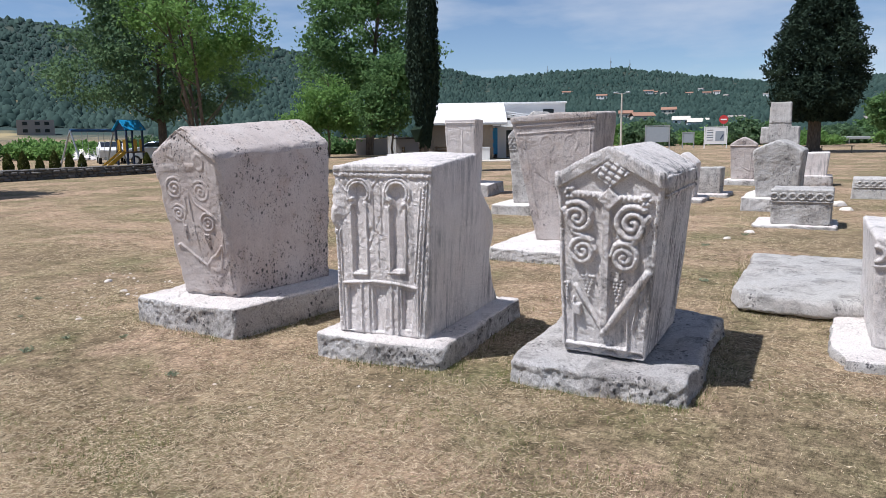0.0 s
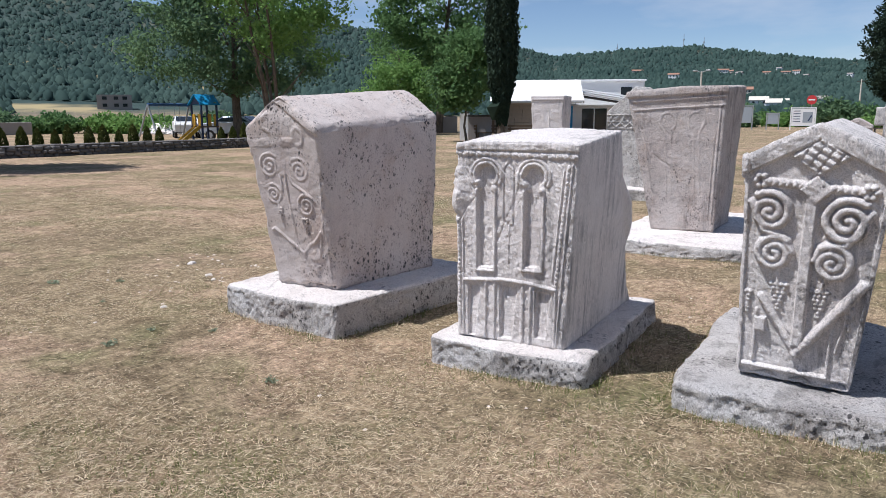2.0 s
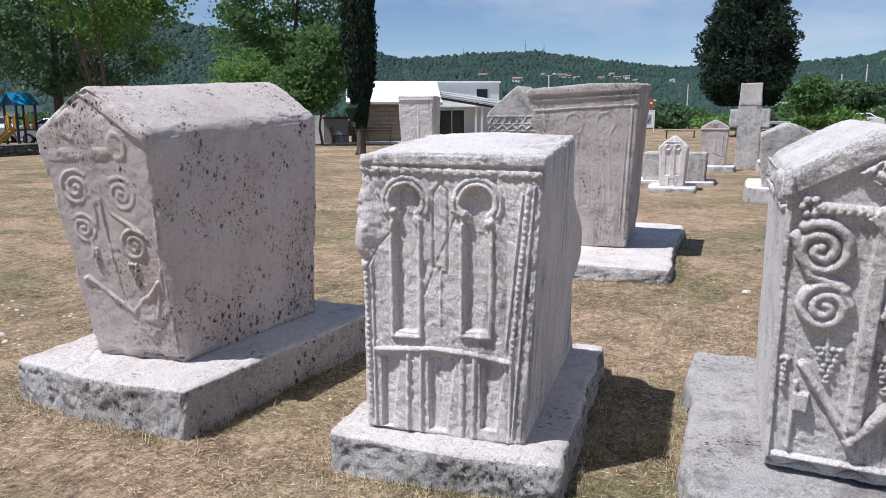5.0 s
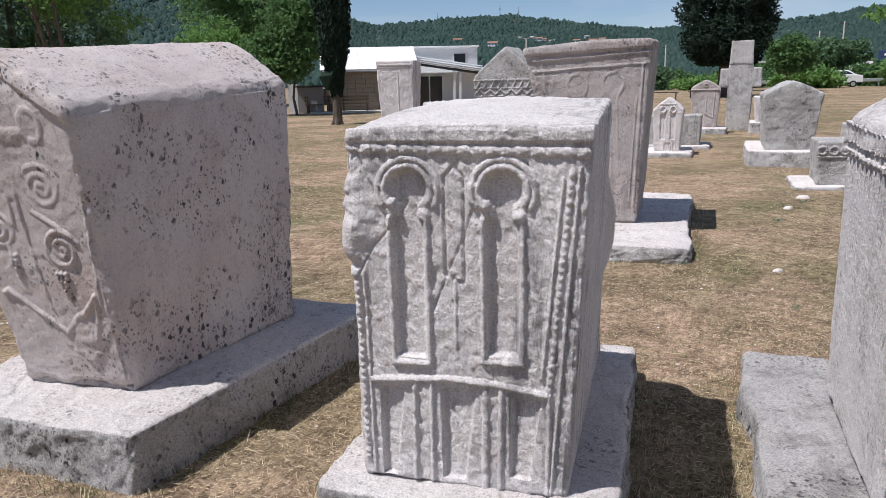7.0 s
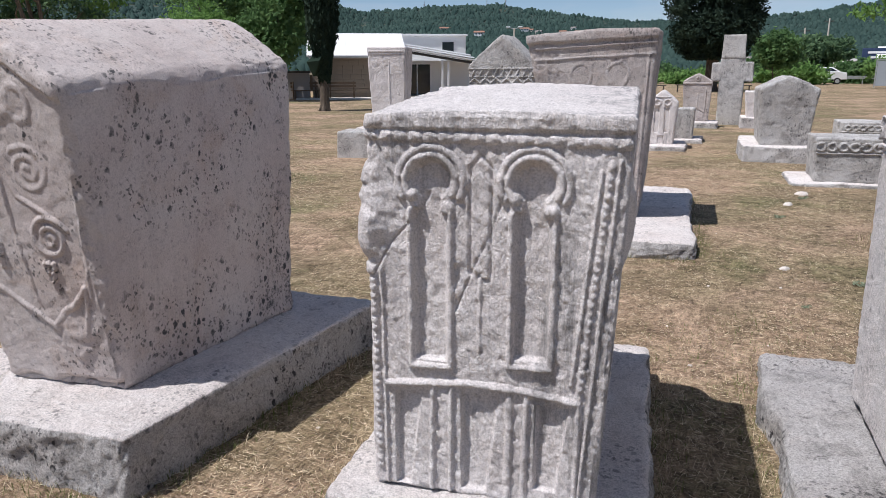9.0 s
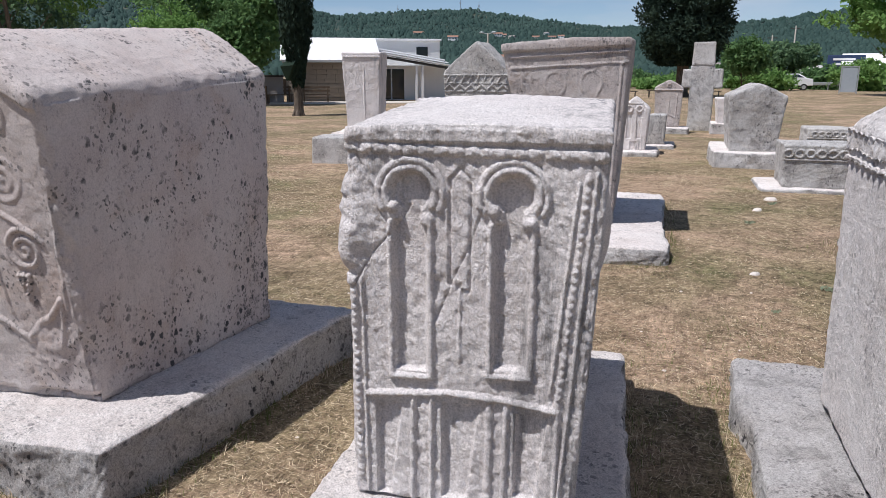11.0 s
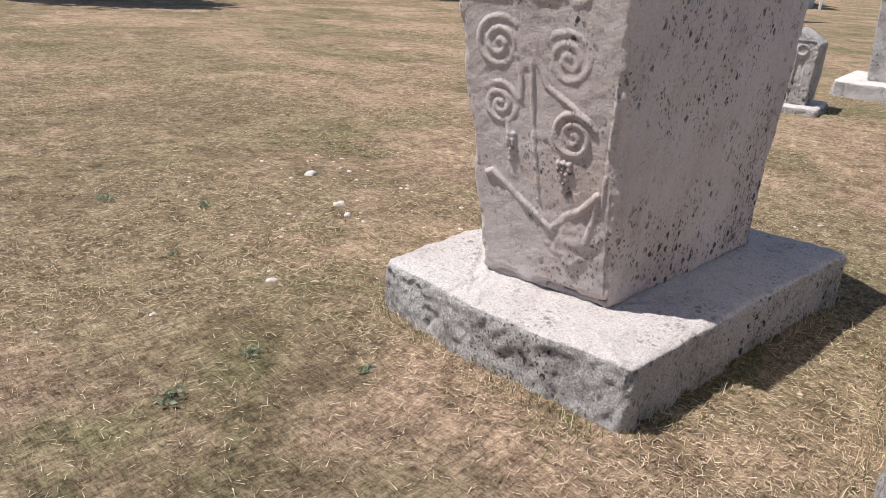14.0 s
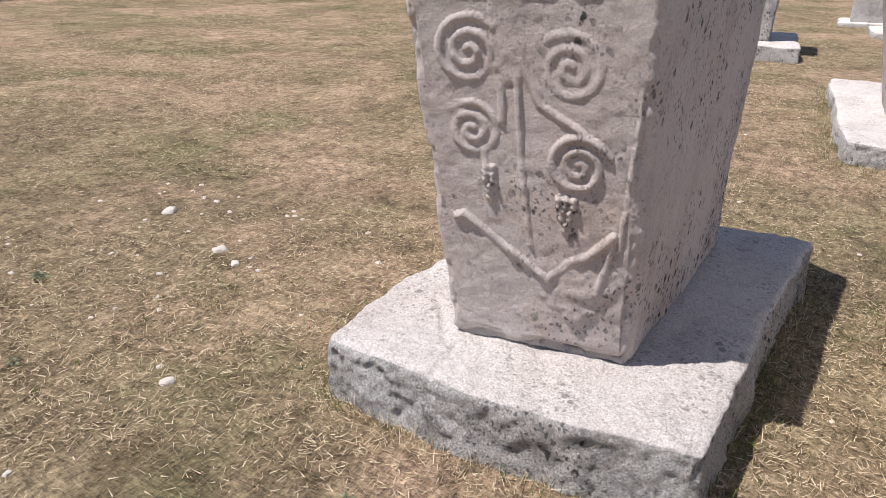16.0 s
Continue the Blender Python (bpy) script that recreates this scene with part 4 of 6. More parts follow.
def limbs_bm(base_r, height, rng, forks=5, reach=2.0, stems=1):
    bm = bmesh.new()
    for s in range(stems):
        a0 = rng.uniform(0, 6.28)
        out = 0.0 if stems == 1 else 0.28
        p, r = Vector((out * 0.4 * math.cos(a0), out * 0.4 * math.sin(a0), -0.1)), base_r
        for k in range(5):
            q = p + Vector((rng.normal() * 0.12 + out * math.cos(a0), rng.normal() * 0.12 + out * math.sin(a0), height / 5))
            rod_bm(p, q, r, r * 0.78, 9, bm)
            if k >= 1:
                for f in range(forks if stems == 1 else 2):
                    a = rng.uniform(0, 6.28)
                    c = p.lerp(q, rng.uniform(0.2, 1.0))
                    e = c + Vector((math.cos(a), math.sin(a), rng.uniform(0.5, 1.1))) * reach * rng.uniform(0.5, 1.0)
                    mid = c.lerp(e, 0.5) + Vector((rng.normal(), rng.normal(), rng.normal())) * 0.12
                    rod_bm(c, mid, r * 0.45, r * 0.3, 6, bm)
                    rod_bm(mid, e, r * 0.3, r * 0.08, 5, bm)
            p, r = q, r * 0.78
    return bm


def tree(x, y, label, height, trunk_r, blobs, count, clusters, size, spread, material, seed, reach=2.0, stems=1, group="broadleaf trees"):
    rng = np.random.default_rng(seed)
    t = thing("tree", pose(x, y, 0), label, "tree", group)
    part("trunk", limbs_bm(trunk_r, height * 0.75, rng, 4, reach, stems), M_BARK, t, "rough grey-brown bark")
    part_mesh("crown", leaves_mesh("crown", crown_points(blobs, count, clusters, rng, spread), size, rng, material), t)
    return t


def shrub(x, y, label, blobs, count, clusters, size, spread, material, seed, group="bushes"):
    rng = np.random.default_rng(seed)
    t = thing("bush", pose(x, y, 0), label, "bush", group)
    bm = bmesh.new()
    for k in range(5):
        a = rng.uniform(0, 6.28)
        rod_bm((0, 0, -0.05), (math.cos(a) * blobs[0][3] * 0.4, math.sin(a) * blobs[0][3] * 0.4, blobs[0][2]), 0.05, 0.015, 5, bm)
    part("stems", bm, M_BARK, t)
    pts = crown_points(blobs, count, clusters, rng, spread)
    pts[:, 2] = np.abs(pts[:, 2])
    part_mesh("foliage", leaves_mesh("foliage", pts, size, rng, material), t)
    return t


tree(-25.6, 21.2, "tall light-green broadleaf tree with several stems and bare twigs", 10.5, 0.11, [(0, 0, 6.6, 2.4, 2.6), (-1.2, -0.9, 8.0, 1.7, 2.0), (1.0, 0.9, 4.8, 1.7, 1.3), (-0.4, -0.3, 9.6, 1.6, 1.6), (1.4, 1.2, 6.2, 1.2, 1.2)], 13000, 170, 0.10, 0.3, M_LEAF_LIGHT, 1, 2.0, 4)
tree(-35.5, 26.5, "broad dark-green tree behind the playground", 12.5, 0.3, [(0, 0, 6.5, 3.5, 3.8), (-2.4, -2.4, 5.4, 2.8, 2.4), (1.8, 1.6, 4.6, 2.4, 2.3), (-0.9, -0.9, 10.2, 3.0, 2.8)], 22000, 260, 0.14, 0.42, M_LEAF_DARK, 2, 2.6)
tree(-37.5, 47.5, "tall full broadleaf tree in deep green", 16.5, 0.34, [(0, 0, 9.5, 4.3, 4.6), (-2.4, -1.5, 7.5, 3.0, 2.6), (2.6, 1.8, 7.2, 2.8, 2.6), (0.5, 0.5, 13.5, 2.8, 2.6), (-1.5, -1.0, 12.0, 2.8, 2.2)], 22000, 280, 0.18, 0.5, M_LEAF, 3, 3.0, 2)
tree(-36.6, 41.6, "young light-green tree with a low crown", 7.5, 0.1, [(0, 0, 4.0, 1.9, 1.9), (-1.3, -0.9, 2.9, 1.5, 1.3), (1.2, 0.9, 3.0, 1.5, 1.3)], 11000, 130, 0.14, 0.36, M_LEAF_LIGHT, 4, 1.4)
tree(-24.1, 33.0, "young green tree with a thin trunk", 6.4, 0.08, [(0, 0, 3.9, 1.55, 2.1), (-0.8, -0.55, 2.7, 1.2, 1.0), (0.65, 0.45, 5.1, 1.1, 1.1)], 10000, 130, 0.14, 0.3, M_LEAF, 5, 1.3)
tree(-25.5, 7.2, "broadleaf tree that shades the meadow's edge", 10.0, 0.16, [(0, 0, 7.0, 2.0, 1.5), (0.9, 0.9, 6.8, 1.5, 1.1), (-0.6, -0.9, 7.4, 1.6, 1.2)], 7500, 150, 0.2, 0.4, M_LEAF, 6, 1.5)
tree(-1.3, 70.0, "small round-crowned green tree by the road", 5.0, 0.08, [(0, 0, 3.2, 1.5, 1.3), (0.4, 0.2, 2.5, 1.2, 0.9)], 4200, 90, 0.22, 0.34, M_LEAF, 7, 1.0)
tree(3.4, 93.0, "spreading green tree beyond the road", 5.5, 0.12, [(0, 0, 3.4, 2.3, 1.5), (1.8, 0.3, 3.6, 1.8, 1.2), (-1.6, 0.2, 3.0, 1.6, 1.1)], 3600, 90, 0.3, 0.4, M_LEAF_DARK, 9, 1.2)
tree(8.6, 64.0, "wide light-green broadleaf tree with a slim trunk", 11.0, 0.13, [(0, 0, 6.8, 3.6, 2.6), (-2.6, 0.4, 5.4, 2.0, 1.5), (1.8, 0.4, 4.6, 2.6, 1.9), (0.5, 0, 9.2, 2.8, 2.0)], 9500, 190, 0.25, 0.45, M_LEAF_LIGHT, 8, 2.2)


def dense_points(profile, height, base, count, rng, lumps):
    """Places on and just under the outline of a tight crown; profile gives the radius by height."""
    h = rng.uniform(0, 1, count)
    a = rng.uniform(0, 2 * np.pi, count)
    r = np.interp(h, np.linspace(0, 1, len(profile)), profile)
    p = np.stack([np.cos(a) * 3, np.sin(a) * 3, h * height], 1)
    r = r * (0.9 + lumps * fbm(p, 0.9, 3)) * rng.uniform(0.62, 1.03, count)
    return np.stack([r * np.cos(a), r * np.sin(a), base + h * height], 1)


def conifer(x, y, label, base, height, profile, trunk_r, count, size, lumps, upright, seed):
    rng = np.random.default_rng(seed)
    t = thing("conifer_tree", pose(x, y, 0), label, "tree", "evergreens")
    bm = rod_bm((0, 0, -0.1), (0, 0, base + height * 0.35), trunk_r * 1.05, trunk_r * 0.75, 12)
    rod_bm((0, 0, base + height * 0.35), (0, 0, base + height * 0.85), trunk_r * 0.75, trunk_r * 0.2, 8, bm)
    for k in range(5):
        a = k * 1.257
        rod_bm((0.2 * trunk_r * math.cos(a), 0.2 * trunk_r * math.sin(a), 0.35), (1.5 * trunk_r * math.cos(a), 1.5 * trunk_r * math.sin(a), -0.1), trunk_r * 0.55, trunk_r * 0.3, 6, bm)
    part("trunk", bm, M_BARK, t, "furrowed grey bark")
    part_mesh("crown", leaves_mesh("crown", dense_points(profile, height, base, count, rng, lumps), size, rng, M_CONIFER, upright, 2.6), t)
    # added filler block, no bough: stops light so the crown stays dark and closed
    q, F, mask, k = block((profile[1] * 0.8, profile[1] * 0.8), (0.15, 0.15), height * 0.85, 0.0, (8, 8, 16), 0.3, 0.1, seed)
    part_mesh("crown_filler", mesh_of("crown_filler", q + np.array([0, 0, base + 0.25]), F, M_CONIFER), t)
    return t


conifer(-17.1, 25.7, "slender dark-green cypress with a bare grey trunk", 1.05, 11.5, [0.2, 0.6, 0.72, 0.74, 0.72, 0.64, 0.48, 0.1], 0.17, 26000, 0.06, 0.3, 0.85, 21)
conifer(-5.3, 55.5, "large dark conical evergreen over a wooden bench", 2.1, 10.2, [1.9, 3.1, 3.35, 3.2, 2.7, 2.1, 1.4, 0.3], 0.42, 46000, 0.105, 0.5, 0.3, 22)


def thuja_row():
    """Clipped thuja shrubs along the low wall; one mesh, set out again and again."""
    rng = np.random.default_rng(31)
    h = rng.uniform(0, 1, 900)
    a = rng.uniform(0, 2 * np.pi, 900)
    r = 0.19 * np.sin(np.pi * np.clip(0.25 + 0.75 * h, 0, 1)) ** 0.8 * rng.uniform(0.75, 1.05, 900)
    pts = np.stack([r * np.cos(a), r * np.sin(a), 0.1 + 0.82 * h], 1)
    first = thing("thuja_shrub", pose(-30.4, 11.3, 0.12), "small cone-shaped thuja shrub in a row behind the low wall", "shrub", "thuja row")
    part("stem", rod_bm((0, 0, -0.15), (0, 0, 0.4), 0.03, 0.015, 6), M_BARK, first)
    part_mesh("foliage", leaves_mesh("foliage", pts, 0.055, rng, M_THUJA, 0.8, 2.2), first)
    for k in range(1, 26):
        y = 11.3 + 0.66 * k
        if 18.6 < y < 21.6:
            continue
        m = FAR @ pose(-30.4 - 0.02 * k + rng.normal() * 0.05, y + rng.normal() * 0.05, 0.12, 0, 0, rng.uniform(0, 360)) @ Matrix.Scale(rng.uniform(0.85, 1.12), 4)
        c = copy_thing(first, m)
        c.matrix_basis = m


thuja_row()
for k, (bx, by, w, h, mat) in enumerate([(-62, 33.5, 3.4, 1.5, M_LEAF_LIGHT), (-57.5, 34, 3.0, 1.3, M_LEAF_LIGHT), (-66, 30, 3.0, 1.6, M_LEAF), (-53, 36, 2.4, 1.1, M_LEAF_LIGHT), (-70, 27, 2.5, 1.9, M_LEAF_DARK),
                                         (-52, 44, 3.0, 1.6, M_LEAF_DARK), (-48, 47, 3.2, 1.7, M_LEAF_DARK), (-44, 50, 3.0, 1.5, M_LEAF), (-58, 41, 3.0, 1.6, M_LEAF_DARK)]):
    shrub(bx, by, "overgrown green bush at the field's edge", [(0, 0, h * 0.5, w * 0.6, h * 0.55), (w * 0.4, w * 0.25, h * 0.45, w * 0.45, h * 0.45), (-w * 0.4, -w * 0.25, h * 0.4, w * 0.45, h * 0.4)], 3800, 90, 0.2, 0.3, mat, 40 + k)
for k in range(17):
    az = radians(27.5 - 2.15 * k)
    d = 88 + 7 * math.sin(k * 2.3)
    h = 1.8 + 0.8 * math.sin(k * 1.7)
    shrub(-d * math.sin(az), d * math.cos(az), "dense green hedge bush beyond the meadow", [(0, 0, h * 0.5, 2.2, h * 0.6), (1.6, 0.3, h * 0.4, 1.6, h * 0.45), (-1.6, 0.2, h * 0.45, 1.6, h * 0.5)], 2600, 70, 0.26, 0.36, (M_LEAF, M_LEAF_LIGHT, M_LEAF_DARK)[k % 3], 70 + k)


def hill_forest():
    """Scrub woods on the hills and the far plain, one sheet of many crowns."""
    rng = np.random.default_rng(5)
    ball = np.array([(1, 0, -0.3), (-0.5, 0.87, -0.3), (-0.5, -0.87, -0.3), (0.2, 0.1, 0.95), (-0.4, 0.1, 0.6), (0.5, -0.5, 0.7)], float)
    tri = np.array([(0, 1, 3), (1, 4, 3), (1, 2, 4), (2, 5, 4), (2, 0, 5), (0, 3, 5), (3, 4, 5)])
    n = 125000
    az = np.radians(rng.uniform(-32, 84, n))
    r = 150 + 1620 * rng.random(n) ** 1.15
    x, y = -r * np.sin(az), r * np.cos(az)
    p = np.stack([x, y, x * 0], 1)
    keep = (fbm(p, 0.012, 3) + 0.35 + np.clip((r - 300) / 600, 0, 0.8) > rng.uniform(-0.3, 0.5, n)) & (r > 165) & ((np.abs(np.degrees(az) - 61) > 7) | (r > 215))
    x, y, r, az, p = x[keep], y[keep], r[keep], az[keep], p[keep]
    z = ground_height(x, y)
    size = np.clip(rng.lognormal(0.25, 0.45, len(x)), 0.5, 3.4) * (0.5 + r / 1150)
    turn = rng.uniform(0, 2 * np.pi, len(x))
    c, s = np.cos(turn)[:, None], np.sin(turn)[:, None]
    shape = np.stack([ball[None, :, 0] * c - ball[None, :, 1] * s, ball[None, :, 0] * s + ball[None, :, 1] * c, np.repeat(ball[None, :, 2], len(x), 0)], 2)
    v = shape * size[:, None, None] * rng.uniform(0.75, 1.25, (len(x), len(ball), 1))
    v = v + np.stack([x, y, z + size * 0.45], 1)[:, None]
    F = (np.arange(len(x))[:, None, None] * len(ball) + tri[None]).reshape(-1, 3)
    me = mesh_of("hill_forest", v.reshape(-1, 3), F, M_SCRUB_HAZE, True)
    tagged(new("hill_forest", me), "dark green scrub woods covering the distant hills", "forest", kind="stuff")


hill_forest()


# ---- walls, house, playground, cars, signs ----
def plain(name, color, rough=0.6, metal=0.0, vary=0.25, scale=6.0, spec=0.4):
    n = Nodes(name, rough, spec, metal)
    g = n.noise(scale, 6, 0.65)
    dark = tuple(c * (1 - vary) for c in color)
    return n.done(n.mix(g, dark, color), n.noise(scale * 12, 3), 0.15, 0.004)


M_WHITE = plain("white_render", (0.80, 0.80, 0.79), 0.85, vary=0.1, scale=1.5)
M_ROOF = plain("white_roof_sheet", (0.82, 0.82, 0.82), 0.45, vary=0.06, scale=0.8)
M_BLOCK = plain("sandstone_block", (0.34, 0.28, 0.22), 0.9, vary=0.35, scale=2.0)
M_JOINT = plain("pale_mortar", (0.30, 0.26, 0.22), 0.95)
M_DARK = plain("dark_timber", (0.05, 0.045, 0.04), 0.8)
M_WOOD = plain("weathered_timber", (0.16, 0.11, 0.07), 0.85)
M_BLUE = plain("blue_paint", (0.02, 0.30, 0.62), 0.4, vary=0.15)
M_NAVY = plain("navy_paint", (0.035, 0.06, 0.13), 0.5)
M_YELLOW = plain("yellow_paint", (0.72, 0.40, 0.04), 0.45, vary=0.12)
M_STEEL = plain("galvanised_steel", (0.45, 0.47, 0.48), 0.45, 0.6, vary=0.15)
M_GREY = plain("grey_panel", (0.36, 0.40, 0.44), 0.6)
M_RUBBER = plain("tyre_rubber", (0.02, 0.02, 0.02), 0.8)
M_SILVER = plain("silver_car_paint", (0.48, 0.52, 0.57), 0.3, 0.5, vary=0.05)
M_WHITECAR = plain("white_car_paint", (0.75, 0.75, 0.75), 0.3, vary=0.05)
M_RED = plain("red_paint", (0.55, 0.05, 0.05), 0.4)
M_TILE = plain("orange_roof_tiles", (0.36, 0.2, 0.14), 0.85, vary=0.3)
M_CONCRETE = plain("raw_concrete", (0.33, 0.30, 0.28), 0.9, vary=0.3, scale=1.0)
M_PLASTER = plain("cream_plaster", (0.62, 0.57, 0.50), 0.9, vary=0.15)
M_RUBBLE = limestone("field_stone", (0.17, 0.165, 0.16), (0.12, 0.11, 0.10), 0.8, 0.0, 0.1, 0.7)


def glass_material():
    n = Nodes("dark_glass", 0.06, 0.6)
    return n.done((0.02, 0.025, 0.03))


M_GLASS = glass_material()


def low_wall():
    """Dry stone wall along the meadow, with its stones as pieces."""
    w = thing("low_stone_wall", pose(-29.55, 0, 0), "low dry-stone wall of dark rough field stones", "wall", kind="structure")
    bm = box_bm(0.34, 26.4, 0.40, (0, 18.0, 0.15))
    part("wall_core", bm, M_RUBBLE, w, "dark rubble core")
    rng = np.random.default_rng(8)
    shapes = []
    for k in range(6):
        q, F, mask, n = block((1, 1), (0.95, 0.95), 1.0, 0.0, (3, 3, 3), 0.18, 0.06, 60.0 + k)
        shapes.append(mesh_of("stone", q, F, M_RUBBLE, True))
    for course in range(3):
        y = 4.9
        while y < 31.2:
            length = rng.uniform(0.17, 0.42)
            ob = new("stone", shapes[rng.integers(6)])
            ob.parent = w
            ob.matrix_basis = pose(0.09 + rng.normal() * 0.035, y + length / 2, -0.03 + course * 0.135, 0, 0, rng.normal() * 6) @ Matrix.Diagonal((0.34, length * 0.93, 0.15 + rng.normal() * 0.02, 1))
            y += length
    y = 4.9
    while y < 31.2:
        length = rng.uniform(0.4, 0.8)
        ob = new("coping_stone", shapes[rng.integers(6)])
        ob.parent = w
        ob.matrix_basis = pose(0, y + length / 2, 0.36, 0, 0, rng.normal() * 3) @ Matrix.Diagonal((0.46, length * 0.98, 0.09 + rng.normal() * 0.01, 1))
        y += length


low_wall()
HOUSE = pose(-20.3, 39.3, 0, 0, 0, 32)


def stone_house():
    t = thing("stone_house", HOUSE, "low stone-block house with a white sheet-metal gable roof", "house")
    part("wall", box_bm(4.3, 5.0, 2.3, (-3.0, 2.6, 1.15)), M_JOINT, t, "mortar-coloured wall core")
    q, F, mask, k = block((1, 1), (1, 1), 1.0, 0.0, (2, 2, 2), 0.03, 0.015, 71.0)
    shapes = [mesh_of("stone_block", q, F, M_BLOCK)]
    rng = np.random.default_rng(9)
    for row in range(9):
        x = -5.0 - (0.14 if row % 2 else 0.0)
        while x < -1.0:
            w = rng.uniform(0.42, 0.62)
            if x + w > -0.8:
                w = -0.8 - x
            if w > 0.12:
                ob = new("stone_block", shapes[0])
                ob.parent = t
                ob.matrix_basis = pose(x + w / 2, 0.1, 0.01 + row * 0.25) @ Matrix.Diagonal((w - 0.02, 0.12, 0.235, 1))
            x += w
    slope = math.atan2(1.25, 3.0)
    for side in (-1, 1):
        m = Matrix.Rotation(-side * slope, 4, "X")
        bm = box_bm(5.4, 3.35, 0.07, (-2.7, 2.6 + side * 1.52, 2.86), 0.0, m)
        for k in range(11):
            part("roof_rib", box_bm(0.03, 3.33, 0.03, Vector((-5.3 + k * 0.5, 2.6 + side * 1.52, 2.86)) + m @ Vector((0, 0, 0.045)), 0.0, m), M_ROOF, t)
        part("roof", bm, M_ROOF, t, "white ribbed metal sheet")
    bm = bmesh.new()
    v = [bm.verts.new(c) for c in ((-0.85, 0.1, 2.25), (-0.85, 5.1, 2.25), (-0.85, 2.6, 3.35), (-0.97, 0.1, 2.25), (-0.97, 5.1, 2.25), (-0.97, 2.6, 3.35))]
    for f in ((0, 1, 2), (5, 4, 3), (0, 3, 4, 1), (1, 4, 5, 2), (2, 5, 3, 0)):
        bm.faces.new([v[i] for i in f])
    part("gable", bm, M_WHITE, t, "white rendered gable")
    for side in (-1, 1):
        part("bargeboard", box_bm(0.05, 3.3, 0.16, (-0.02, 2.6 + side * 1.52, 2.80), 0.0, Matrix.Rotation(-side * slope, 4, "X")), M_DARK, t)
    for k in range(7):
        part("rafter_end", box_bm(0.09, 0.3, 0.1, (-5.1 + k * 0.7, -0.1, 2.16)), M_DARK, t)
    part("gutter", rod_bm((-5.3, -0.42, 2.16), (-0.1, -0.42, 2.16), 0.06), M_STEEL, t)


def white_house():
    t = thing("white_house", HOUSE, "white rendered flat-topped house with a glazed porch", "house")
    part("wall", box_bm(7.6, 7.0, 3.55, (0.6, 9.2, 1.775), 0.02), M_WHITE, t)
    part("parapet", box_bm(7.8, 7.2, 0.12, (0.6, 9.2, 3.6), 0.02), M_ROOF, t)
    w = part("window", box_bm(0.72, 0.08, 0.85, (3.25, 5.68, 2.75)), M_GLASS, t, "dark square window")
    part("window_frame", box_bm(0.84, 0.05, 0.97, (3.25, 5.7, 2.75)), M_WHITE, t)
    part("side_window", box_bm(0.08, 0.7, 0.8, (4.42, 8.0, 2.6)), M_GLASS, t)
    # porch
    part("porch_wall", box_bm(4.6, 2.6, 2.0, (1.9, 4.3, 1.0)), M_WHITE, t)
    for k, x in enumerate((0.55, 1.35)):
        part("glass_door", box_bm(0.72, 0.06, 1.75, (x, 2.97, 0.92)), M_GLASS, t, "dark glazed door leaf")
    part("door_frame", box_bm(1.75, 0.05, 1.9, (0.95, 2.99, 0.95)), M_ROOF, t)
    roof = Matrix.Rotation(radians(9), 4, "Y")
    for k in range(3):
        part("porch_roof", box_bm(4.9 - 0.2 * k, 1.15, 0.07, (1.9 + 0.1 * k, 2.0 + 1.1 * k, 2.38 + 0.16 * k), 0.0, roof), M_ROOF, t, "white sloping sheet")
    part("porch_beam", box_bm(4.8, 0.1, 0.14, (1.95, 1.5, 2.2), 0.0, roof), M_DARK, t)
    for x in (2.25, 2.6, 4.2):
        part("porch_post", box_bm(0.12, 0.12, 2.05, (x, 1.6, 1.02)), M_ROOF, t)
    part("blue_panel", box_bm(0.35, 0.06, 1.7, (-0.55, 2.96, 1.1)), M_BLUE, t, "bright blue board")


stone_house()
white_house()


def garden_bench(m, label):
    t = thing("garden_bench", m, label, "bench", "benches")
    for y in (-0.13, 0.0, 0.13):
        part("seat_slat", box_bm(1.5, 0.11, 0.04, (0, y, 0.45)), M_WOOD, t)
    for z in (0.65, 0.82):
        part("back_slat", box_bm(1.5, 0.03, 0.11, (0, 0.24, z)), M_WOOD, t)
    for x in (-0.62, 0.62):
        for y in (-0.15, 0.2):
            part("leg", box_bm(0.07, 0.07, 0.44 if y < 0 else 0.9, (x, y, 0.22 if y < 0 else 0.45)), M_WOOD, t)


garden_bench(HOUSE @ pose(-3.6, -1.3, 0), "weathered wooden garden bench by the stone house")
garden_bench(HOUSE @ pose(-5.5, -1.2, 0, 0, 0, 20), "weathered wooden garden bench beside a dark shed wall")
box = thing("storage_box", HOUSE @ pose(-1.5, -0.6, 0), "white boxy cabinet standing by the house wall", "cabinet")
part("cabinet_body", box_bm(0.85, 0.45, 0.75, (0, 0, 0.375), 0.02), M_WHITE, box)
part("cabinet_lid", box_bm(0.9, 0.5, 0.05, (0, 0, 0.78), 0.01), M_ROOF, box)
pav = thing("paved_strip", HOUSE @ pose(-2.0, -1.4, 0), "pale concrete strip in front of the house", "pavement", kind="structure")
part("slab", box_bm(8.0, 2.2, 0.1, (0, 0, 0.0)), M_PLASTER, pav)
shed = thing("dark_shed", HOUSE @ pose(-6.4, -0.4, 0), "low dark block shed under the trees", "shed")
part("wall", box_bm(1.3, 1.6, 1.35, (0.45, 0, 0.67)), M_CONCRETE, shed)
part("white_end", box_bm(0.5, 1.5, 1.55, (-0.47, 0, 0.77)), M_WHITE, shed, "white end wall")
part("roof_slab", box_bm(1.4, 1.8, 0.1, (0.45, 0, 1.4)), M_DARK, shed)
brick_wall = thing("low_brick_wall", pose(-36.2, 48.8, 0, 0, 0, 38), "low reddish wall under the trees", "wall")
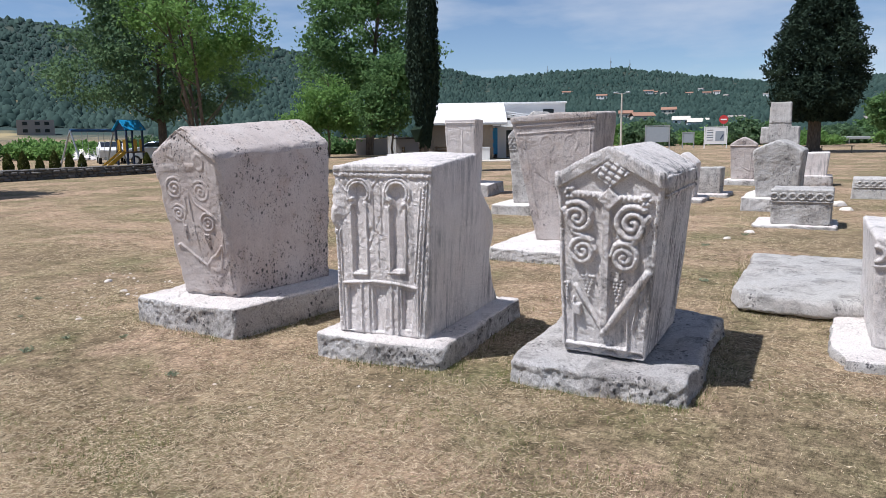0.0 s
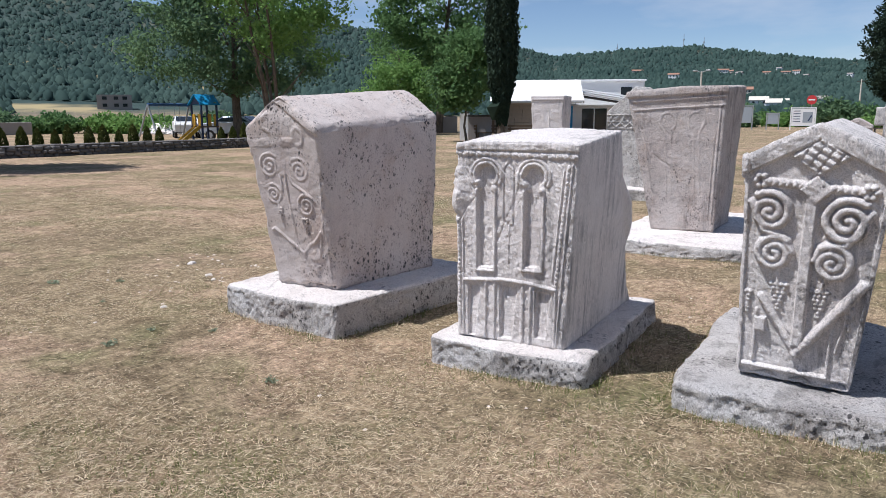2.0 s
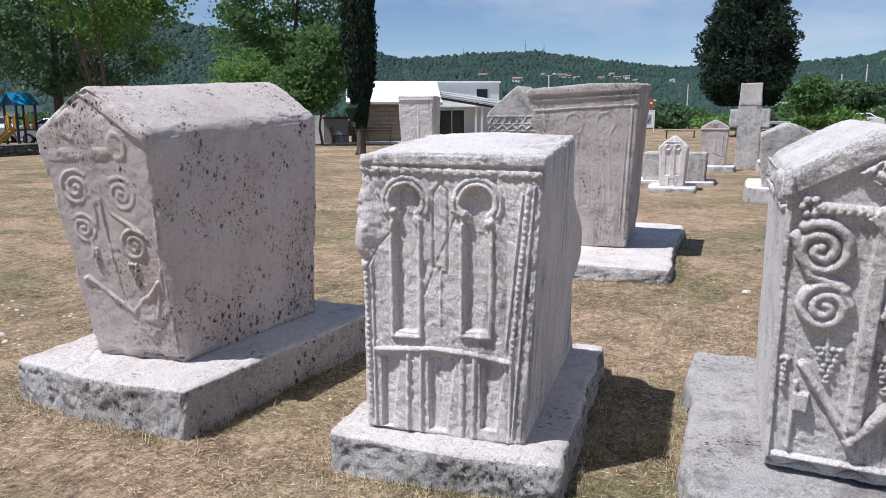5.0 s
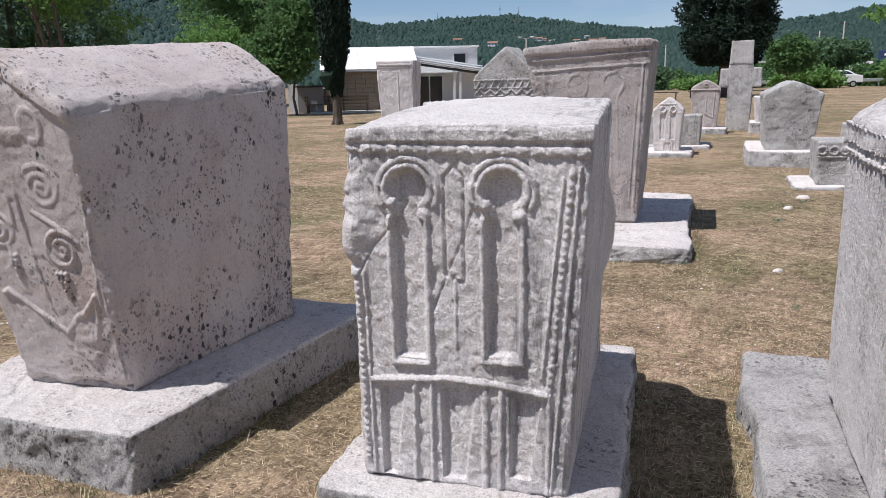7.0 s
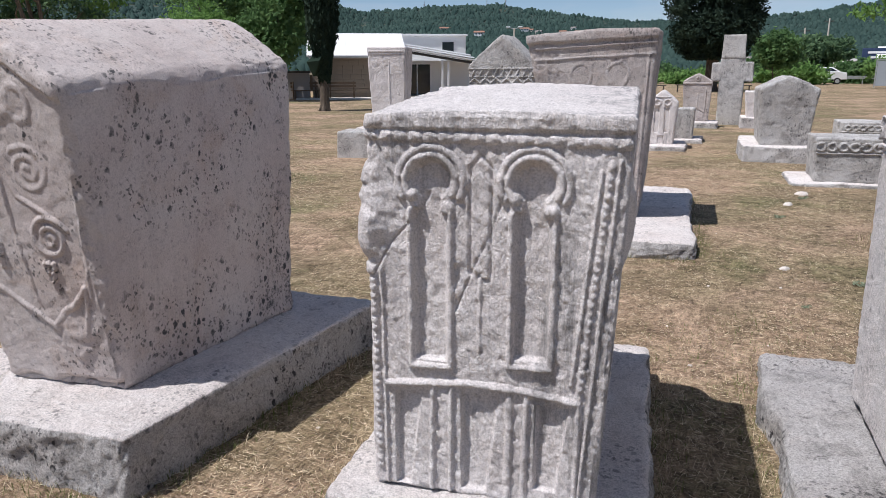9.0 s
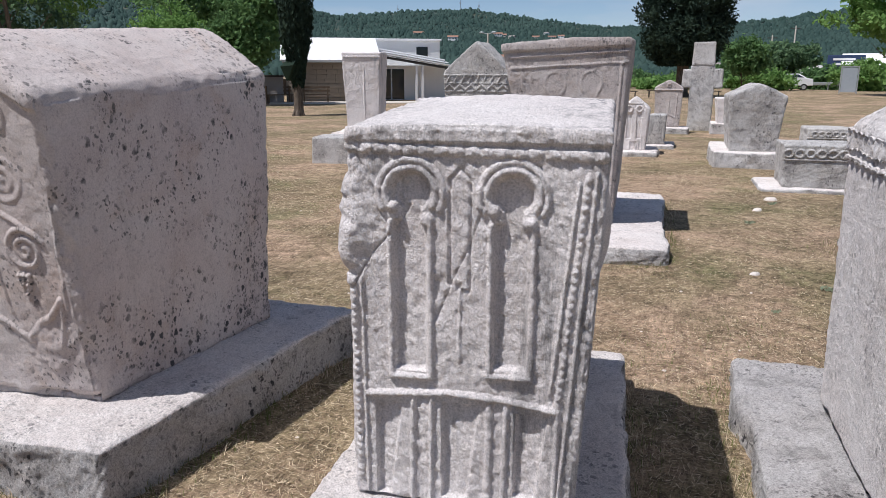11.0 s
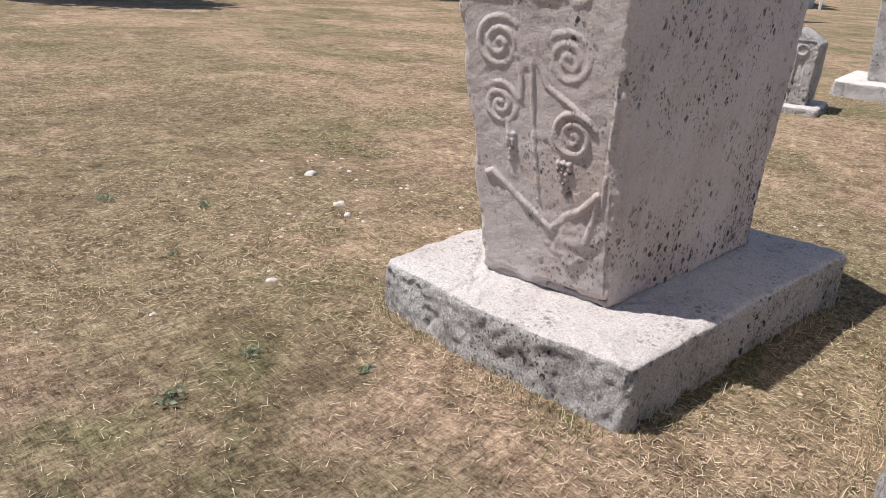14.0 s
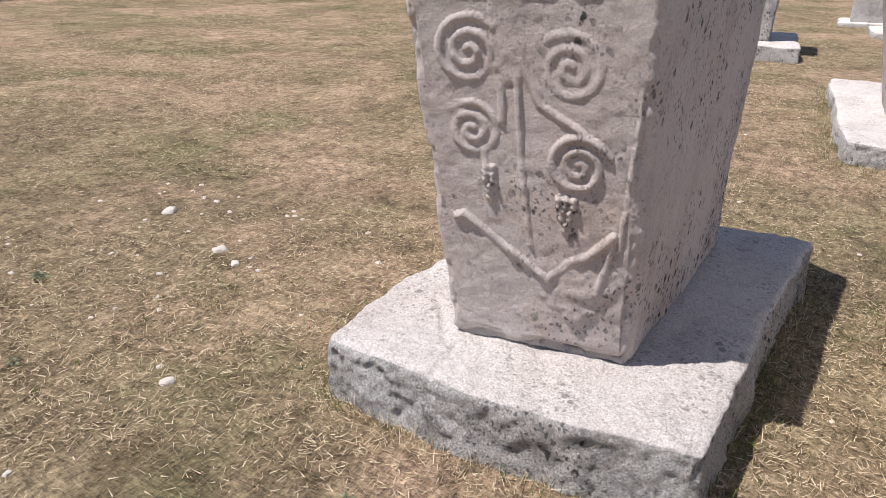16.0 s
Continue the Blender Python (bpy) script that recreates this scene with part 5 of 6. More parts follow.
part("wall_left", box_bm(2.6, 0.3, 1.3, (-1.5, 0, 0.65), 0.02), M_CONCRETE, brick_wall)
part("wall_right", box_bm(3.6, 0.3, 1.15, (2.4, 0, 0.57), 0.02), M_WOOD, brick_wall, "brown timber panel")


M_SWING = plain("faded_blue_paint", (0.05, 0.13, 0.30), 0.5)


def playground():
    t = thing("play_tower", pose(-37.22, 25.45, 0.0, 0, 0, 88) @ Matrix.Scale(0.82, 4), "play tower with blue roof and yellow slide", "play tower")
    for x in (-0.6, 0.6):
        for y in (-0.6, 0.6):
            part("post", box_bm(0.11, 0.11, 2.6, (x, y, 1.3)), M_NAVY, t)
    part("platform", box_bm(1.35, 1.35, 0.09, (0, 0, 1.05)), M_WOOD, t)
    for x in (-0.62, 0.62):
        part("side_panel", box_bm(0.05, 0.35, 0.85, (x, -0.35, 1.5)), M_YELLOW, t)
        part("side_panel", box_bm(0.05, 0.35, 0.85, (x, 0.35, 1.5)), M_YELLOW, t)
    part("front_rail", box_bm(1.2, 0.05, 0.1, (0, 0.62, 1.75)), M_NAVY, t)
    for side in (-1, 1):
        part("roof", box_bm(1.55, 1.05, 0.06, (0, side * 0.42, 2.9), 0.0, Matrix.Rotation(-side * 0.72, 4, "X")), M_BLUE, t, "bright blue roof board")
    for x in (-0.62, 0.62):
        bm = bmesh.new()
        v = [bm.verts.new((x + d, y, z)) for d in (-0.02, 0.02) for y, z in ((-0.7, 2.58), (0.7, 2.58), (0.0, 3.15))]
        for f in ((0, 2, 1), (3, 4, 5), (0, 1, 4, 3), (1, 2, 5, 4), (2, 0, 3, 5)):
            bm.faces.new([v[i] for i in f])
        part("roof_gable", bm, M_NAVY, t)
    chute = Matrix.Rotation(radians(-36), 4, "Y")
    part("slide_chute", box_bm(1.75, 0.5, 0.04, (-1.3, -0.1, 0.55), 0.0, chute), M_PLASTER, t, "pale worn chute")
    for y in (-0.37, 0.17):
        part("slide_side", box_bm(1.85, 0.06, 0.24, (-1.3, y, 0.6), 0.0, chute), M_YELLOW, t)
    s = thing("swing_set", pose(-38.38, 23.97, 0, 0, 0, 105), "blue-grey metal swing frame beside the play tower", "swing")
    part("top_bar", rod_bm((-1.6, 0, 2.1), (1.6, 0, 2.1), 0.085), M_SWING, s, "blue painted beam")
    for x in (-1.6, 1.6):
        for y in (-0.8, 0.8):
            part("leg", rod_bm((x, 0, 2.1), (x * 1.08, y, 0), 0.05), M_STEEL, s)
    for x in (-0.6, 0.6):
        part("seat", box_bm(0.45, 0.18, 0.04, (x, 0, 0.55)), M_DARK, s)
        for dx in (-0.2, 0.2):
            part("chain", rod_bm((x + dx, 0, 0.55), (x + dx, 0, 2.08), 0.012, None, 5), M_STEEL, s)


playground()


def car(m, paint, label, length=4.2, height=1.45):
    """A parked car: shaped body, glazed cabin, wheels."""
    t = thing("car", m, label, "car", "parked cars")
    side = [(-0.5, 0.28), (-0.5, 0.62), (-0.46, 0.7), (-0.26, 0.76), (-0.12, 0.98), (0.2, 1.0), (0.36, 0.74), (0.49, 0.68), (0.5, 0.28)]
    bm = bmesh.new()
    rows = []
    for y, tuck in ((-0.83, 0.0), (0.83, 0.0)):
        rows.append([bm.verts.new((px * length, y * (0.82 if pz > 0.8 else 1.0), pz * height)) for px, pz in side])
    n = len(side)
    bm.faces.new(rows[0])
    bm.faces.new(rows[1][::-1])
    for i in range(n):
        j = (i + 1) % n
        bm.faces.new((rows[0][j], rows[0][i], rows[1][i], rows[1][j]))
    bmesh.ops.recalc_face_normals(bm, faces=bm.faces)
    bmesh.ops.bevel(bm, geom=list(bm.edges), offset=0.05, segments=2, affect="EDGES", profile=0.5)
    part("body", bm, paint, t)
    for s in (-1, 1):
        bm = bmesh.new()
        v = [bm.verts.new((px * length, s * yy, pz * height)) for px, pz, yy in ((-0.22, 0.775, 0.815), (0.3, 0.775, 0.815), (0.18, 0.955, 0.715), (-0.1, 0.945, 0.715))]
        bm.faces.new(v)
        r = bmesh.ops.extrude_face_region(bm, geom=list(bm.faces))
        bmesh.ops.translate(bm, vec=(0, s * 0.02, 0), verts=[e for e in r["geom"] if isinstance(e, bmesh.types.BMVert)])
        part("side_window", bm, M_GLASS, t)
    for x0, z0, x1, z1, nm in ((-0.262, 0.775, -0.128, 0.975, "windscreen"), (0.355, 0.765, 0.212, 0.975, "rear_window")):
        a = math.atan2((z1 - z0) * height, (x1 - x0) * length)
        part(nm, box_bm(math.hypot((x1 - x0) * length, (z1 - z0) * height), 1.3, 0.03, ((x0 + x1) / 2 * length, 0, (z0 + z1) / 2 * height + 0.01), 0.0, Matrix.Rotation(-a, 4, "Y")), M_GLASS, t)
    for x in (-0.31, 0.31):
        for y in (-0.76, 0.76):
            wheel = part("wheel", rod_bm((x * length, y - 0.1, 0.31), (x * length, y + 0.1, 0.31), 0.31, None, 18), M_RUBBER, t)
            part("rim", rod_bm((x * length, y - 0.105, 0.31), (x * length, y + 0.105, 0.31), 0.19, None, 12), M_STEEL, wheel)
    for y in (-0.6, 0.6):
        part("headlight", box_bm(0.08, 0.32, 0.13, (-0.495 * length, y, 0.6 * height), 0.02), M_ROOF, t)
    part("number_plate", box_bm(0.03, 0.5, 0.11, (-0.505 * length, 0, 0.36 * height)), M_ROOF, t)
    return t


car(pose(-38.53, 28.53, 0, 0, 0, 25), M_SILVER, "silver-grey car parked behind the wall")
car(pose(-40.5, 34.0, 0, 0, 0, 30), M_SILVER, "pale blue-grey car parked further behind", 4.3)
car(pose(-45.5, 29.6, 0, 0, 0, 150), M_WHITECAR, "white car parked behind the playground")
car(pose(3.2, 83.0, 0, 0, 0, 2), M_WHITECAR, "white car on the road beyond the meadow", 4.3, 1.6)
car(pose(9.6, 88.0, 0, 0, 0, 178), M_SILVER, "blue-grey car on the road by the white building")


def info_board(x, y, yaw, w, h, foot, label, dark=False, rows=5):
    t = thing("information_board", pose(x, y, 0, 0, 0, yaw), label, "sign board", "information boards")
    part("panel", box_bm(w, 0.05, h, (0, 0, foot + h / 2), 0.01), M_GREY if dark else M_ROOF, t)
    for s in (-1, 1):
        part("post", box_bm(0.09, 0.09, foot + h + 0.12, (s * (w / 2 + 0.06), 0, (foot + h + 0.12) / 2)), M_ROOF if not dark else M_STEEL, t)
    part("top_rail", box_bm(w + 0.2, 0.08, 0.08, (0, 0, foot + h + 0.06)), M_ROOF if not dark else M_STEEL, t)
    if not dark:
        for k in range(rows):
            part("text_bar", box_bm(w * 0.3, 0.012, 0.05, (-w * 0.27, -0.032, foot + h - 0.2 - k * h * 0.15)), M_NAVY, t)
        part("map_block", box_bm(w * 0.42, 0.012, h * 0.6, (w * 0.2, -0.032, foot + h * 0.5)), M_GREY, t, "faded grey map")
        part("map_mark", box_bm(w * 0.06, 0.016, h * 0.35, (w * 0.3, -0.035, foot + h * 0.45), 0.0, Matrix.Rotation(0.5, 4, "Y")), M_NAVY, t)
    return t


info_board(-14.4, 68.0, 12, 1.75, 1.45, 0.35, "white information board with faded map on posts")
info_board(-16.9, 68.5, 12, 0.85, 0.85, 0.5, "small grey notice board on posts", True)
info_board(-19.3, 67.0, 14, 2.0, 1.4, 0.6, "dark grey panel board in a metal frame", True)
info_board(6.7, 69.5, -6, 1.1, 1.95, 0.12, "tall plain grey panel board facing the meadow", True)


def road_sign(x, y):
    t = thing("road_sign", pose(x, y, 0), "red round traffic sign on a steel pole", "traffic sign")
    part("pole", rod_bm((0, 0, 0), (0, 0, 2.9), 0.04), M_STEEL, t)
    part("disc", rod_bm((0, -0.06, 2.6), (0, -0.03, 2.6), 0.42, None, 20), M_RED, t)
    part("bar", box_bm(0.55, 0.02, 0.12, (0, -0.07, 2.6)), M_ROOF, t)


road_sign(-15.0, 74.0)


def slat_bench(x, y, yaw):
    t = thing("park_bench", pose(x, y, 0, 0, 0, yaw), "low dark wooden bench on thin legs in tree shade", "bench", "benches")
    for k in (-0.14, 0.0, 0.14):
        part("seat_slat", box_bm(2.0, 0.12, 0.05, (0, k, 0.46)), M_DARK, t)
    for sx in (-0.85, 0.85):
        for sy in (-0.14, 0.14):
            part("leg", box_bm(0.06, 0.06, 0.45, (sx, sy, 0.22)), M_DARK, t)


slat_bench(-3.7, 53.2, 4)
slat_bench(-8.7, 50.8, 4)
slat_bench(-6.4, 53.6, 0)


def pole(x, y, h, label, lamp=False):
    t = thing("street_lamp" if lamp else "utility_pole", pose(x, y, 0), label, "street lamp" if lamp else "pole", "roadside poles")
    part("mast", rod_bm((0, 0, -0.2), (0, 0, h), 0.13, 0.08), M_PLASTER, t)
    if lamp:
        for s in (-1, 1):
            part("lamp_arm", rod_bm((0, 0, h - 0.1), (s * 0.5, 0, h + 0.05), 0.04, None, 6), M_STEEL, t)
            part("lamp_head", box_bm(0.45, 0.3, 0.16, (s * 0.65, 0, h + 0.08), 0.03), M_STEEL, t)
    else:
        part("crossarm", box_bm(1.1, 0.1, 0.1, (0, 0, h - 0.35)), M_DARK, t)


pole(-25.8, 76.0, 5.6, "slim pale street lamp with two heads", True)
pole(2.2, 102.0, 6.2, "pale concrete utility pole by the road")
pole(5.4, 112.0, 7.8, "tall pale concrete utility pole")
pole(-17.5, 118.0, 6.0, "thin concrete utility pole among the trees")


def guard_rail():
    t = thing("guard_rail", pose(10.0, 85.0, 0), "grey steel guard rail along the road", "guard rail")
    part("rail", box_bm(40.0, 0.06, 0.3, (0, 0, 0.62), 0.02), M_STEEL, t)
    for k in range(20):
        part("post", box_bm(0.08, 0.1, 0.75, (-19 + 2 * k, 0.08, 0.36)), M_STEEL, t)


guard_rail()
road = new("road", mesh_of("road", [(-60, 86.5, 0.05), (60, 86.5, 0.05), (60, 93.0, 0.05), (-60, 93.0, 0.05)], [(0, 1, 2, 3)], M_CONCRETE))
tagged(road, "grey asphalt road beyond the meadow", "road", kind="structure")


def small_house(x, y, yaw, w, d, h, label, roof=M_TILE, wall=M_PLASTER, storeys=1, z=0.0, name="house", roofed=True):
    t = thing(name, pose(x, y, z, 0, 0, yaw), label, "house", "village houses")
    part("wall", box_bm(w, d, h + 1.0, (0, 0, h / 2 - 0.5)), wall, t)
    for s in (-1, 1) if roofed else ():
        part("roof", box_bm(w * 1.12, d * 0.64, 0.15, (0, s * d * 0.27, h + d * 0.13), 0.0, Matrix.Rotation(-s * 0.44, 4, "X")), roof, t)
    for k in range(storeys):
        for sx in (-0.28, 0.05, 0.3):
            part("window", box_bm(w * 0.13, 0.1, h / storeys * 0.45, (sx * w, -d / 2 - 0.02, h / storeys * (k + 0.52))), M_GLASS, t)
    return t


def far_house(az, r, w, d, h, *rest, **kw):
    a = radians(az)
    x, y = -r * math.sin(a), r * math.cos(a)
    z = float(ground_height(np.array([x]), np.array([y]))[0])
    return small_house(x, y, az + kw.pop("turn", 0), w * 0.62, d * 0.62, h * 0.62, *rest, z=z, **kw)


far_house(15.5, 420, 12, 9, 6, "white village house with an orange roof", storeys=2)
far_house(17.4, 300, 13, 9, 4.5, "long house with an orange tiled roof", turn=20)
far_house(18.6, 330, 9, 8, 5, "cream house with an orange roof among trees")
far_house(13.4, 230, 9, 7, 3.4, "low white house with a pale roof", M_PLASTER, M_WHITE)
far_house(14.6, 240, 8, 7, 4.2, "white two-storey house beyond the trees", M_PLASTER, M_WHITE, 2)
far_house(10.8, 330, 10, 7, 3.2, "low house with a grey roof", M_CONCRETE)
for k, (az, r) in enumerate([(11.6, 1150), (12.2, 1210), (12.9, 1180), (13.3, 1250), (16.6, 1020), (17.0, 980), (15.9, 1000), (20.4, 760), (23.0, 900), (8.9, 1240), (14.1, 1120), (-1.2, 520), (5.2, 980)]):
    far_house(az, r, 13 + k % 3 * 3, 10, 6 + k % 2 * 3, "pale village house on the distant hillside", M_TILE if k % 3 else M_CONCRETE, M_WHITE if k % 2 else M_PLASTER, 2, turn=k * 17 % 50 - 25)
ruin = far_house(61.6, 190, 12.0, 8, 5.2, "unfinished grey two-storey house shell without a roof", M_CONCRETE, M_CONCRETE, 2, name="house_shell", roofed=False)
far_house(2.0, 240, 10, 7, 3.0, "white low building beyond the road", M_CONCRETE, M_WHITE)
small_house(14.5, 104.0, -8, 7.5, 5, 2.6, "low white building with a flat roof beside the road", M_WHITE, M_WHITE)


def kiosk():
    t = thing("roadside_kiosk", pose(8.2, 103.0, 0, 0, 0, -5), "white box kiosk with a dark blue sign on top", "kiosk")
    part("body", box_bm(3.2, 2.4, 2.6, (-1.6, 0, 1.3), 0.03), M_WHITE, t)
    part("step", box_bm(4.4, 3.0, 0.5, (-1.6, -0.2, 0.25), 0.03), M_PLASTER, t)
    part("sign_panel", box_bm(4.0, 0.2, 2.2, (2.4, 0, 2.7), 0.03), M_NAVY, t, "dark blue sign panel")
    for k in range(3):
        part("sign_bar", box_bm(2.4 - 0.5 * k, 0.06, 0.25, (2.2, -0.12, 3.3 - 0.55 * k)), M_ROOF, t)
    for s in (1.0, 3.8):
        part("sign_post", box_bm(0.16, 0.16, 2.0, (s, 0.05, 0.9)), M_STEEL, t)


kiosk()
heap = thing("rubble_heap", pose(-55.8, 34.1, -0.1, 0, 0, 25), "heap of pale gravel and stones by the bushes", "rubble heap")
for dx, w, h, nm in ((0, 3.6, 1.0, "mound"), (2.6, 2.6, 0.75, "small_mound"), (-2.4, 1.8, 0.9, "stone_pile")):
    q, F, mask, k = block((w, w * 0.8), (w * 0.25, w * 0.2), h, 0.0, (22, 22, 16), 0.3, 0.06, 80.0 + dx)
    part_mesh(nm, mesh_of(nm, q + np.array([dx, 0, 0]), F, M_STONE_B, True), heap)
bank = thing("grey_retaining_wall", pose(-66.0, 25.0, 0, 0, 0, 68), "low grey concrete wall in the far field", "wall")
part("wall", box_bm(18.0, 0.3, 1.0, (-6.0, 0, 0.5), 0.02), M_CONCRETE, bank)
for k, az in enumerate((19.8, 18.4, 24.5)):
    a = radians(az)
    r = 1480
    t = thing("radio_mast", pose(-r * math.sin(a), r * math.cos(a), 112), "thin radio mast on the hilltop", "radio mast", "masts")
    part("mast", rod_bm((0, 0, -10), (0, 0, 34 - 7 * k), 0.9, 0.4, 5), M_GREY, t)
    part("antenna", box_bm(2.2, 2.2, 3.0, (0, 0, 24 - 6 * k)), M_GREY, t)


# ---- grass, weeds and loose stones ----
def blade_material():
    n = Nodes("grass_blades", 0.8, 0.15)
    rnd = n.add("ShaderNodeNewGeometry").outputs["Random Per Island"]
    col = n.ramp(rnd, (0.0, (0.56, 0.44, 0.29)), (0.4, (0.84, 0.72, 0.52)), (0.6, (0.44, 0.31, 0.21)), (0.85, (0.30, 0.23, 0.14)), (1.0, (0.26, 0.25, 0.12)))
    n.done(col)
    tr = n.add("ShaderNodeBsdfTranslucent", {"Color": col})
    mx = n.add("ShaderNodeMixShader", {"Fac": 0.25, 1: n.bsdf.outputs[0], 2: tr.outputs[0]})
    n.tree.links.new(mx.outputs[0], n.tree.nodes["Material Output"].inputs["Surface"])
    return n.mat


M_BLADE = blade_material()
M_BLADE_GREEN = foliage("green_grass", (0.085, 0.115, 0.03), (0.2, 0.22, 0.075), 0.3)
M_WEED = foliage("weed_leaves", (0.22, 0.26, 0.17), (0.36, 0.40, 0.28), 0.3)
# plan outlines of the nearest plinths: x, y, yaw, half width, half depth
PLINTHS = ((-4.70, 4.58, -3.0, 0.58, 0.86), (-3.06, 4.72, 8.5, 0.52, 0.81), (-1.53, 4.95, 6.0, 0.565, 0.86), (-3.48, 8.88, 5.5, 0.75, 1.35), (-0.2, 7.72, 5.0, 1.05, 1.15))


def clear_of_plinths(x, y, gap=0.0):
    ok = np.ones(len(x), bool)
    for cx, cy, yaw, hw, hd in PLINTHS:
        c, s = math.cos(radians(yaw)), math.sin(radians(yaw))
        u, v = (x - cx) * c + (y - cy) * s, -(x - cx) * s + (y - cy) * c
        ok &= (np.abs(u) > hw + gap) | (np.abs(v) > hd + gap)
    return ok


def blades(name, x, y, length, width, lie, rng, material, label):
    """Thin two-segment blades rooted at x, y; lie: how flat they lie."""
    n = len(x)
    z = ground_height(x, y)
    a = rng.uniform(0, 2 * np.pi, n)
    L = length * rng.uniform(0.5, 1.5, n)
    lie = np.clip(lie + rng.normal(0, 0.18, n), 0.05, 0.98)
    hx, hz = L * lie, L * np.sqrt(1 - lie ** 2)
    d = np.stack([np.cos(a), np.sin(a)], 1)
    side = np.stack([-d[:, 1], d[:, 0]], 1) * (width * rng.uniform(0.6, 1.4, n))[:, None]
    root = np.stack([x, y], 1)
    mid = root + d * (hx * 0.5)[:, None]
    tip = root + d * hx[:, None]
    v = np.zeros((n, 5, 3))
    v[:, 0, :2], v[:, 1, :2] = root - side, root + side
    v[:, 0, 2] = v[:, 1, 2] = z - 0.006
    v[:, 2, :2], v[:, 3, :2] = mid + side * 0.7, mid - side * 0.7
    v[:, 2, 2] = v[:, 3, 2] = z + hz * 0.7 + 0.003
    v[:, 4, :2], v[:, 4, 2] = tip, z + hz * 0.92 + 0.003
    k = np.arange(n) * 5
    quads = np.stack([k, k + 1, k + 2, k + 3], 1).tolist()
    tris = np.stack([k + 3, k + 2, k + 4], 1).tolist()
    me = mesh_of(name, v.reshape(-1, 3), quads + tris, material)
    return tagged(new(name, me), label, "grass", kind="stuff")


def straw(name, x, y, length, width, rise, rng, material, label):
    """Single pointed stalks that lie on the turf; rise: height of the tip over its length."""
    n = len(x)
    z = ground_height(x, y)
    a = rng.uniform(0, 2 * np.pi, n)
    L = length * rng.uniform(0.4, 1.7, n)
    d = np.stack([np.cos(a), np.sin(a), np.abs(rng.normal(0, rise, n))], 1) * L[:, None]
    side = np.stack([-np.sin(a), np.cos(a), rng.uniform(-0.8, 0.8, n)], 1) * (width * rng.uniform(0.6, 1.5, n))[:, None]
    root = np.stack([x, y, z + 0.002 + 0.006 * rng.random(n)], 1)
    v = np.stack([root - side, root + side, root + d], 1).reshape(-1, 3)
    me = bpy.data.meshes.new(name)
    me.vertices.add(3 * n)
    me.vertices.foreach_set("co", v.ravel())
    me.loops.add(3 * n)
    me.loops.foreach_set("vertex_index", np.arange(3 * n))
    me.polygons.add(n)
    me.polygons.foreach_set("loop_start", np.arange(n) * 3)
    me.update(calc_edges=True)
    me.materials.append(material)
    return tagged(new(name, me), label, "grass", kind="stuff")


def sow():
    rng = np.random.default_rng(12)
    # trampled turf, thinner with distance and on bare soil
    n = 950000
    r = 0.5 + 15.0 * rng.random(n) ** 0.92
    a = np.radians(rng.uniform(-58, 100, n))
    x, y = -2.4 - r * np.sin(a), 1.2 + r * np.cos(a)
    p = np.stack([x, y, x * 0], 1)
    dense = fbm(p, 1.1, 5, 0.65) * 2.4 + 0.62
    keep = clear_of_plinths(x, y, 0.005) & (rng.uniform(0, 1, n) < np.clip(dense * 1.2, 0.12, 1.0))
    straw("dry_grass", x[keep], y[keep], 0.028, 0.0012, 0.2, rng, M_BLADE, "short trampled straw-coloured grass over dry soil")
    # greener, taller tufts beside the plinths and in patches
    gx, gy = [], []
    for cx, cy, yaw, hw, hd in PLINTHS:
        m = 2600
        t = rng.uniform(-1, 1, m)
        edge = rng.integers(0, 4, m)
        off = np.abs(rng.normal(0, 0.06, m)) + 0.008
        u = np.where(edge < 2, t * hw, np.where(edge == 2, hw + off, -hw - off))
        v = np.where(edge >= 2, t * hd, np.where(edge == 0, hd + off, -hd - off))
        c, s = math.cos(radians(yaw)), math.sin(radians(yaw))
        gx.append(cx + u * c - v * s)
        gy.append(cy + u * s + v * c)
    gx, gy = np.concatenate(gx), np.concatenate(gy)
    clump = fbm(np.stack([gx, gy, gx * 0], 1), 2.2, 3) > rng.uniform(-0.5, 0.5, len(gx))
    ok = clump & clear_of_plinths(gx, gy, 0.004)
    blades("tall_grass", gx[ok], gy[ok], 0.045, 0.0011, 0.78, rng, M_BLADE, "longer dry grass left standing along the plinths")
    m = 70000
    r = 0.5 + 12.5 * rng.random(m) ** 1.1
    a = np.radians(rng.uniform(-60, 100, m))
    x, y = -2.4 - r * np.sin(a), 1.2 + r * np.cos(a)
    p = np.stack([x, y, x * 0 + 5], 1)
    ok = (fbm(p, 1.3, 4) > 0.18 + rng.uniform(-0.12, 0.12, m)) & clear_of_plinths(x, y, 0.004)
    blades("green_grass", x[ok], y[ok], 0.035, 0.0014, 0.8, rng, M_BLADE_GREEN, "patches of short green grass in the dry meadow")
    edge = ~clump & clear_of_plinths(gx, gy, 0.004)
    blades("green_edge_grass", gx[edge], gy[edge], 0.04, 0.0013, 0.7, rng, M_BLADE_GREEN, "green grass tufts along the stone plinths")


sow()


